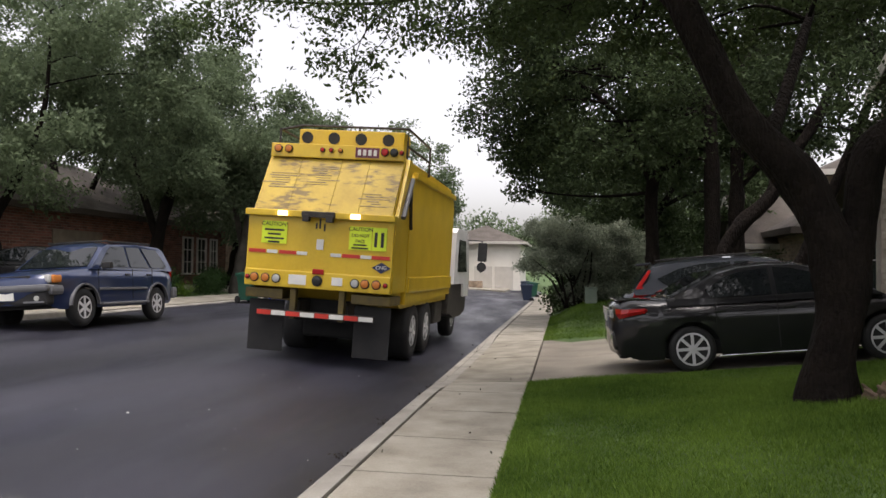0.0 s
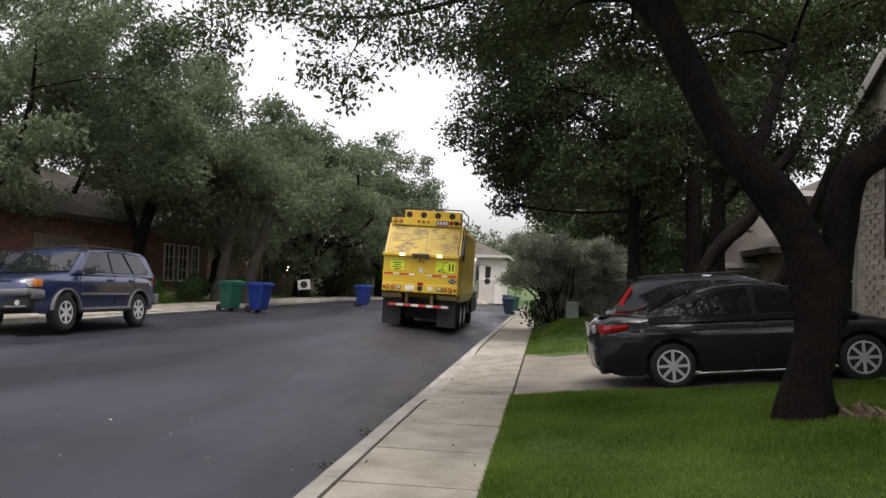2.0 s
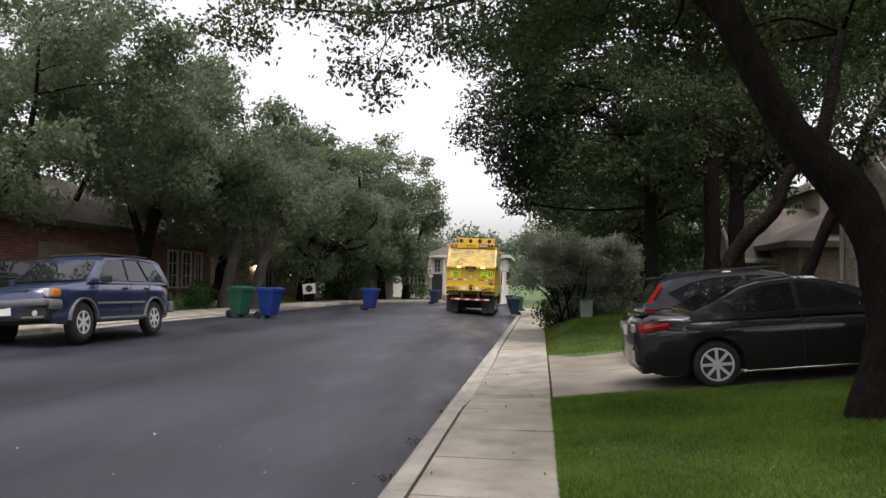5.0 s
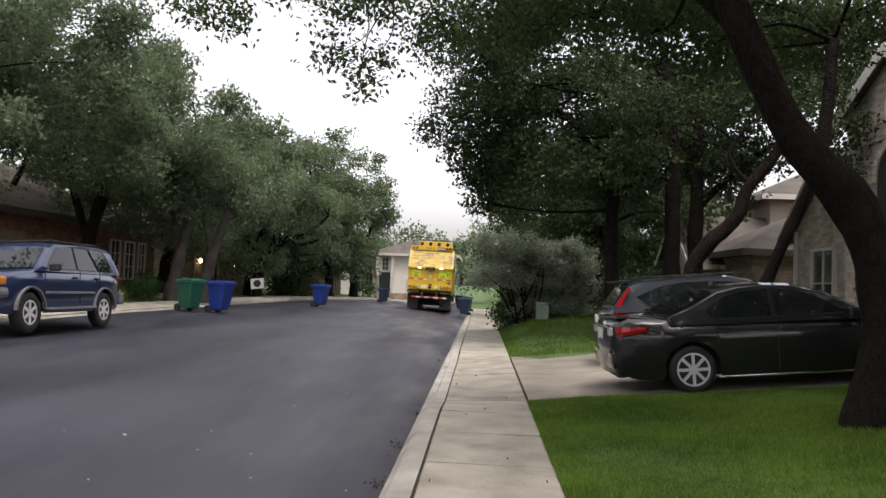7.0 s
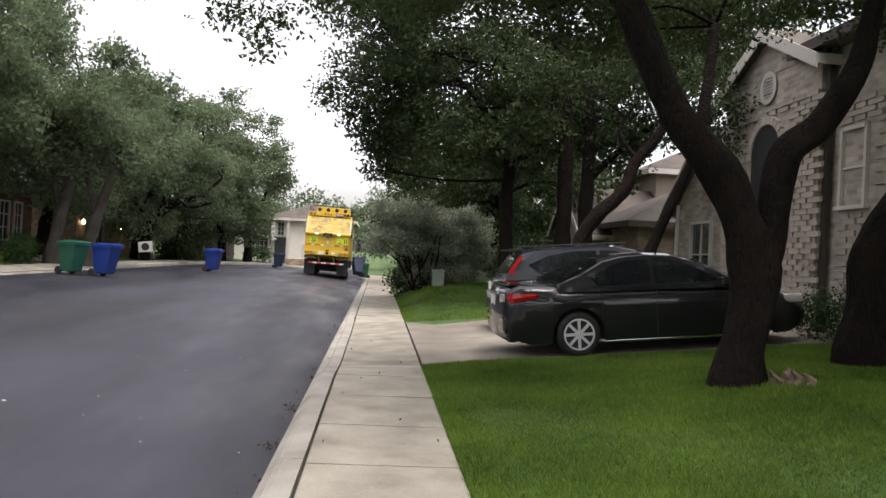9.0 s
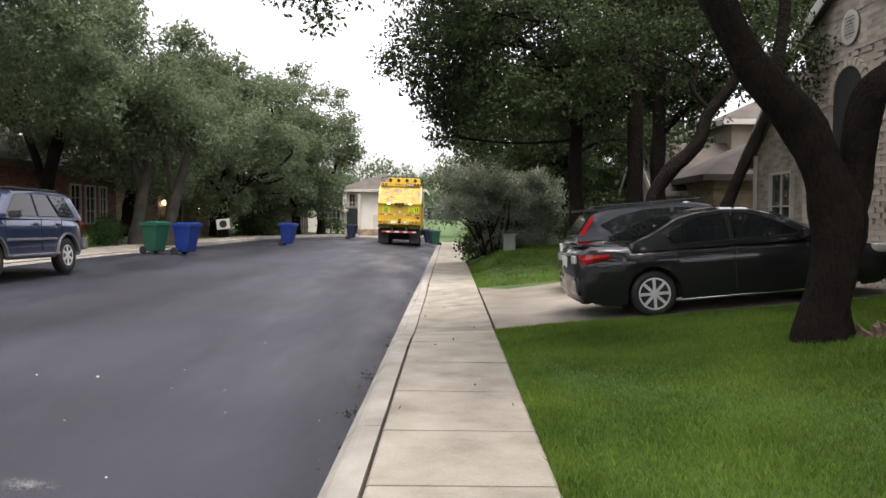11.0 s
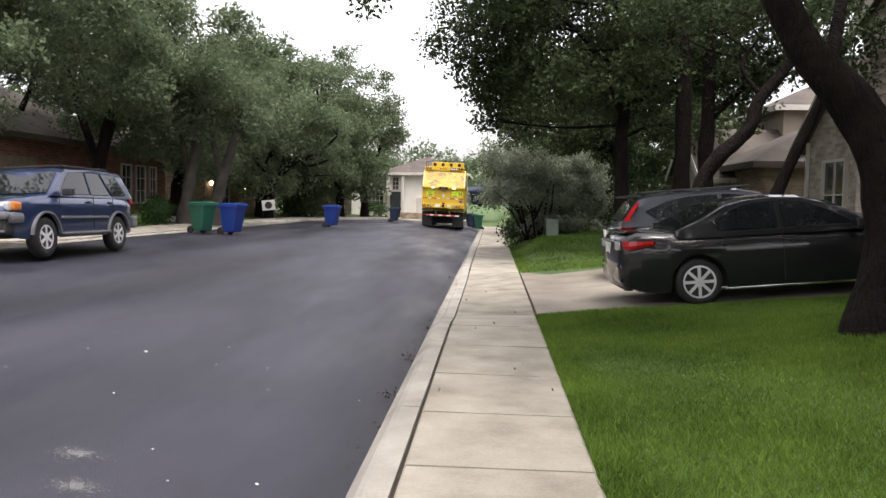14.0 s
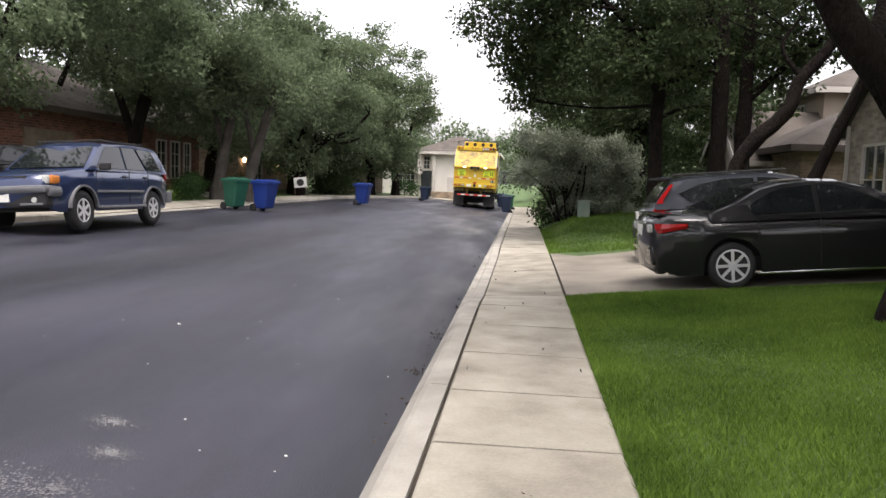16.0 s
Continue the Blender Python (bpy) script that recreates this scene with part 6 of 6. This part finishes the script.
# houses across the street
def bungalow(label, x0, x1, y0, y1, z1, mat, rise, wins, roof_mat=SHINGLE, chimney=None):
    h = empty("house", pose(0, 0, 0), label, "house", "houses across the street")
    z0 = ground_z(x1, (y0 + y1) / 2) - 0.2
    walls(h, x0, x1, y0, y1, z0, z1, mat)
    hip_roof(h, x0, x1, y0, y1, z1, rise, 0.5, roof_mat, BROWN)
    for y, z, w, hh in wins:
        window(h, (x1, y, z), w, hh, "x+", (1, 2))
    if chimney:
        part("chimney", boxes((chimney, (0.9, 0.9, 2.2)), bevel=0.02), mat, h)
    return h


bungalow("low red brick house half hidden by oaks", -26, -16.2, 8.0, 17.2, 4.2, RED_BRICK, 2.4, ((13, 2.4, 1.2, 1.5), (10, 2.4, 1.2, 1.5)))
red = bungalow("red brick house with white-framed windows", -26, -15.8, 22.5, 39.0, 3.9, RED_BRICK, 2.6, ((34.8, 2.4, 0.9, 1.7), (36.2, 2.4, 0.9, 1.7), (37.5, 2.4, 0.7, 1.7)))
part("garage_door", boxes(((-15.77, 26.5, 2.1), (0.06, 2.9, 2.1)), bevel=0.01), FENCE, red)
third = bungalow("brown brick house behind oaks with lit porch lamps", -24, -14.5, 41.0, 54.5, 4.3, TAN_BRICK, 2.8, ((44, 2.2, 1.2, 1.6), (50, 2.2, 1.2, 1.6)))


def porch_lamp(x, y, z, label="small lit porch lamp"):
    l = empty("porch_lamp", pose(x, y, z), label, "lamp", "porch lamps")
    part("bracket", boxes(((-0.08, 0, 0.12), (0.16, 0.05, 0.05)), ((0, 0, 0.14), (0.14, 0.14, 0.03)), bevel=0.01), BROWN, l)
    part("bulb", lathe(bmesh.new(), [(0.03, -0.12), (0.075, -0.06), (0.075, 0.06), (0.04, 0.12)], "z", 12), PORCH, l)


porch_lamp(-15.68, 28.4, 2.6)
porch_lamp(-14.38, 41.6, 2.62)
porch_lamp(-14.38, 47.5, 2.44)
porch_lamp(-14.38, 52.2, 2.41)
# yard sign
sign = empty("yard_sign", pose(-10.35, 38.6, ground_z(-10.35, 38.6), 0, -6, 12) @ Matrix.Scale(0.8, 4), "small white yard sign with a dark oval", "sign")
for x in (-0.38, 0.38):
    part("post", boxes(((x, 0.02, 0.42), (0.03, 0.02, 0.94))), BROWN, sign)
board = part("board", boxes(((0, 0, 0.90), (0.78, 0.03, 0.62)), bevel=0.008), WHITE, sign)
part("oval", lathe(bmesh.new(), [(0.22, -0.022), (0.21, -0.026)], "y", 20, (0, 0, 0.90)), DECAL_BLACK, board)
# cream house that closes the view
cream = empty("house", pose(0, 0, 0), "cream two-storey house with a white porch at the street's end", "house")
WALL_NOW[0] = STUCCO
walls(cream, -12.2, -7.9, 62.0, 70, 0.3, 2.75, STUCCO)
gable_roof(cream, -12.2, -7.9, 62.0, 70, 2.75, 0.9, "y", 0.4)
walls(cream, -7.9, -1.8, 62.6, 71, 0.3, 4.15, STUCCO)
hip_roof(cream, -7.9, -1.8, 62.6, 71, 4.15, 1.5, 0.5, SHINGLE, TRIM)
window(cream, (-8.65, 61.99, 2.1), 1.3, 1.2, "y-", (3, 2))
window(cream, (-7.15, 62.59, 3.3), 0.5, 1.0, "y-", (1, 2))
part("front_door", boxes(((-7.15, 62.57, 1.6), (0.85, 0.08, 2.1)), bevel=0.02), PANE, cream)
for x in (-7.7, -6.55):
    part("porch_column", boxes(((x, 62.3, 2.1), (0.22, 0.22, 3.6)), bevel=0.03), TRIM, cream)
for x in (-4.75, -3.1):
    part("garage_door", boxes(((x, 62.55, 1.25), (1.45, 0.08, 1.9)), bevel=0.02), TRIM, cream)
part("planter_wall", boxes(((-5.6, 61.0, 0.75), (1.9, 0.4, 0.6)), bevel=0.03), TAN_BRICK, cream)
white_drive = loft("driveway_far", [[(-6.2, yy, road_z(-6) + 0.03), (-2.6, yy, road_z(-4) + 0.03), (-2.6, yy, 0.1), (-6.2, yy, 0.1)] for yy in (57, 62.5)], CONCRETE)
tagged(white_drive, "pale concrete drive of the far house", "driveway", kind="structure")
# cedar fence at the far left garden
fence = empty("fence", pose(-11.0, 56.5, ground_z(-11, 56)), "weathered grey cedar board fence", "fence")
for i in range(22):
    part("slat", boxes(((-2.0 + i * 0.16, 0, 0.85), (0.145, 0.02, 1.7 + 0.02 * (i % 3)))), FENCE, fence)
for z in (0.4, 1.3):
    part("rail", boxes(((-0.3, 0.035, z), (3.6, 0.04, 0.09))), FENCE, fence)
# utility box on the far lawn
ub = empty("utility_box", pose(2.62, 28.3, ground_z(2.62, 28.3)), "pale green utility box on the lawn", "utility box")
part("case", boxes(((0, 0, 0.26), (0.42, 0.36, 0.52)), bevel=0.02), BOX_GREEN, ub)
part("cap", boxes(((0, 0, 0.55), (0.46, 0.40, 0.06)), bevel=0.02), BOX_GREEN, ub)

# split stump against the oak
st = empty("tree_stump", pose(4.77, 8.66, ground_z(4.77, 8.66) - 0.03), "low splintered stump at the foot of the oak", "stump")
rng = np.random.default_rng(5)
for i in range(9):
    bm = bmesh.new()
    x, y, h = rng.uniform(-0.16, 0.2), rng.uniform(-0.1, 0.1), rng.uniform(0.08, 0.22)
    tube(bm, [(x, y, 0), (x + 0.03, y, h * 0.6), (x + rng.uniform(-0.06, 0.06), y, h)], [0.06, 0.045, 0.012], 7, 0.6)
    part("splinter", bm, STUMP, st)

# grass: many blades near the camera, tufts along edges
def blades(name, n, xr, yr, h, seed, keep=lambda x, y: np.ones_like(x, bool)):
    rng = np.random.default_rng(seed)
    x, y = rng.uniform(*xr, n), rng.uniform(*yr, n)
    patch = np.sin(x * 1.3 + 2) * np.sin(y * 0.9) + np.sin(x * 2.9 + y * 2.1) * 0.5
    ok = keep(x, y)
    x, y, patch = x[ok], y[ok], patch[ok]
    z = np.array([ground_z(float(a), float(b)) for a, b in zip(x, y)]) - 0.01
    n = len(x)
    a = rng.uniform(0, 2 * np.pi, n)
    hh = h * rng.uniform(0.5, 1.25, n) * (1 + 0.25 * patch)
    w = 0.0045 * rng.uniform(0.8, 1.6, n)
    lean = rng.normal(size=(n, 2)) * (hh * 0.45)[:, None]
    dx, dy = np.cos(a) * w, np.sin(a) * w
    v = np.stack([np.stack([x - dx, y - dy, z], 1), np.stack([x + dx, y + dy, z], 1), np.stack([x + lean[:, 0], y + lean[:, 1], z + hh], 1)], 1).reshape(-1, 3).astype(np.float32)
    me = bpy.data.meshes.new(name)
    me.vertices.add(3 * n)
    me.vertices.foreach_set("co", v.ravel())
    me.loops.add(3 * n)
    me.loops.foreach_set("vertex_index", np.arange(3 * n, dtype=np.int32))
    me.polygons.add(n)
    me.polygons.foreach_set("loop_start", np.arange(0, 3 * n, 3, dtype=np.int32))
    me.update(calc_edges=True)
    return tagged(put(name, me, BLADE), "blades of bright green lawn grass", "grass", kind="stuff")


blades("lawn_grass", 430000, (1.20, 8.2), (2.4, DRIVE_A), 0.052, 1)
blades("lawn_grass_beyond", 80000, (1.205, 8.5), (DRIVE_B, 30.0), 0.07, 2)

# litter, grit and repair marks on the road
rng = np.random.default_rng(9)
spots = [(-2.80, 8.25, 0.026), (-0.85, 5.45, 0.018), (-3.3, 8.1, 0.014), (-2.2, 8.9, 0.014), (-2.05, 8.1, 0.014), (-1.6, 8.25, 0.013), (-1.38, 7.5, 0.013), (-2.4, 6.8, 0.015), (-3.5, 7.15, 0.014), (-1.62, 5.75, 0.014), (-1.33, 5.3, 0.012), (-0.84, 5.2, 0.012), (-0.6, 7.6, 0.013), (-1.84, 10.9, 0.018), (-1.44, 12.5, 0.018), (-2.6, 11.5, 0.016)]
for x, y, r in spots:
    bm = bmesh.new()
    r *= 0.62
    bmesh.ops.create_icosphere(bm, subdivisions=1, radius=r)
    for v in bm.verts:
        v.co = Vector((v.co.x * rng.uniform(0.7, 1.5), v.co.y * rng.uniform(0.6, 1.2), v.co.z * rng.uniform(0.3, 0.8) + r * 0.35))
    ob = part("litter", bm, PAPER)
    ob.matrix_basis = pose(x, y, road_z(x))
    tagged(ob, "pale scrap of litter on the asphalt", "litter", "litter on the road")
for x, y, sx, sy in ((-1.98, 5.5, 0.16, 0.07), (-1.74, 5.05, 0.14, 0.06), (-1.75, 4.52, 0.30, 0.12), (-2.1, 4.5, 0.3, 0.12)):
    for k in range(420):
        bm = bmesh.new()
        a, d = rng.uniform(0, 6.3), abs(rng.normal(0, 0.6))
        r = rng.uniform(0.0015, 0.0042)
        bmesh.ops.create_icosphere(bm, subdivisions=1, radius=r)
        px, py = x + sx * d * math.cos(a), y + sy * d * math.sin(a) * 1.6
        for v in bm.verts:
            v.co = Vector((v.co.x * 2.2, v.co.y * 2.0, v.co.z * 0.3)) + Vector((px, py, road_z(px) + 0.003))
        if k == 0:
            grit = bm
        else:
            me = bpy.data.meshes.new("tmp")
            bm.to_mesh(me)
            bm.free()
            grit.from_mesh(me)
    tagged(part("grit_patch", grit, STAIN), "patch of pale grit on the asphalt", "grit", kind="stuff")
# leaves and clods in the gutter
lv = np.stack([rng.uniform(-0.45, -0.2, 110), rng.uniform(3.5, 24, 110), np.zeros(110)], 1)
lv[:, 2] = [road_z(float(a)) + 0.008 for a in lv[:, 0]]
tagged(put("gutter_leaves", leaf_mesh("gutter_leaves", lv, 0.045, rng, 0.0), SOIL), "dead leaves in the gutter", "leaves", kind="stuff")
for gy_ in (8.0, 9.7):
    cl = np.stack([rng.normal(-0.38, 0.045, 30), rng.normal(gy_, 0.10, 30), np.zeros(30)], 1)
    cl[:, 2] = [road_z(float(a)) + 0.012 for a in cl[:, 0]]
    tagged(put("gutter_debris", leaf_mesh("gutter_debris", cl, 0.04, rng, 0.0), SOIL), "dark damp debris lying in the gutter", "debris", kind="stuff")
lv = np.stack([rng.uniform(0.05, 1.2, 24), rng.uniform(3.5, 20, 24), np.full(24, 0.158)], 1)
tagged(put("path_leaves", leaf_mesh("path_leaves", lv, 0.04, rng, 0.0), SOIL), "dead leaves on the footpath", "leaves", kind="stuff")
for i in range(8):
    x, y = -11.2 - 0.25 * i, 23.6 + 0.1 * i
    bm = bmesh.new()
    bmesh.ops.create_icosphere(bm, subdivisions=2, radius=0.14)
    for v in bm.verts:
        v.co *= 1 + 0.35 * noise.noise(v.co * 6 + Vector((i, 0, 0)))
        v.co.z *= 0.7
    ob = part("edging_stone", bm, ROCK)
    ob.matrix_basis = pose(x, y + 0.5 * (i % 2), ground_z(x, y) + 0.05)
    tagged(ob, "rough pale limestone edging rock", "rock", "edging rocks")


# ---- what moves ----
TRUCK_Y = [(0, 13.0), (0.5, 16.5), (1.0, 19.7), (1.5, 22.77), (2.0, 25.88), (2.5, 28.84), (3.0, 31.63), (3.5, 34.17), (4.0, 36.51), (4.5, 38.76), (5.0, 40.88), (5.5, 42.69), (6.0, 43.75), (6.5, 44.5), (7.0, 45.03), (7.5, 45.24), (9.7, 45.77), (10.6, 46.42), (11.4, 47.06), (11.9, 47.27), (14.5, 47.59), (16.0, 47.91)]


def truck_y(t):
    for (a, ya), (b, yb) in zip(TRUCK_Y, TRUCK_Y[1:]):
        if t <= b:
            return ya + (yb - ya) * (t - a) / (b - a)
    return TRUCK_Y[-1][1]


def motions():
    rows = []
    for t, y in TRUCK_Y:
        x = -2.37 + 0.03 * smoothstep(0, 0.6, t) - 0.10 * smoothstep(0.5, 1.5, t) - 0.28 * smoothstep(1.5, 3.4, t) + 0.26 * smoothstep(3.7, 6.2, t)
        rows.append((t, pose(x, y, 0.225, 0, 1.5 + 1.7 * (1 - smoothstep(0, 3.0, t)), 0.4 - 1.4 * (1 - smoothstep(0, 2.0, t)))))
    walk(truck, rows)
    for w in TRUCK_WHEELS:
        x, y, z = w["at"]
        walk(w, [(k / 10, pose(x, y, z, -math.degrees((truck_y(k / 10) - 12.6) / 0.53) % 360)) for k in range(161)])
    side = -88
    walk(tipped_bin, [(0, pose(-0.45, 45.6, 0.07, 0, 0, side)), (7.6, pose(-0.45, 45.6, 0.07, 0, 0, side)), (8.2, pose(-0.5, 45.6, 0.20, 0, -14, side)), (8.8, pose(-0.55, 45.6, 0.42, 0, -24, side)), (9.3, pose(-0.6, 45.7, 0.7, 0, -10, side)),
                      (9.9, pose(-0.75, 46.3, 1.8, 0, 0, side)), (10.6, pose(-1.3, 47.6, 3.0, 0, 0, side)), (11.4, pose(-1.9, 49.2, 3.1, 0, 0, side)), (13.3, pose(-1.9, 49.2, 3.1, 0, 0, side)), (13.7, pose(-1.1, 47.6, 2.7, 0, 20, side)),
                      (14.0, pose(-0.45, 46.8, 1.75, 0, 25, side)), (14.5, pose(-0.45, 46.6, 0.55, 0, 8, side)), (15.0, pose(-0.45, 46.4, 0.09, 0, 0, side)), (16.0, pose(-0.45, 46.4, 0.07, 0, 0, side))])


motions()
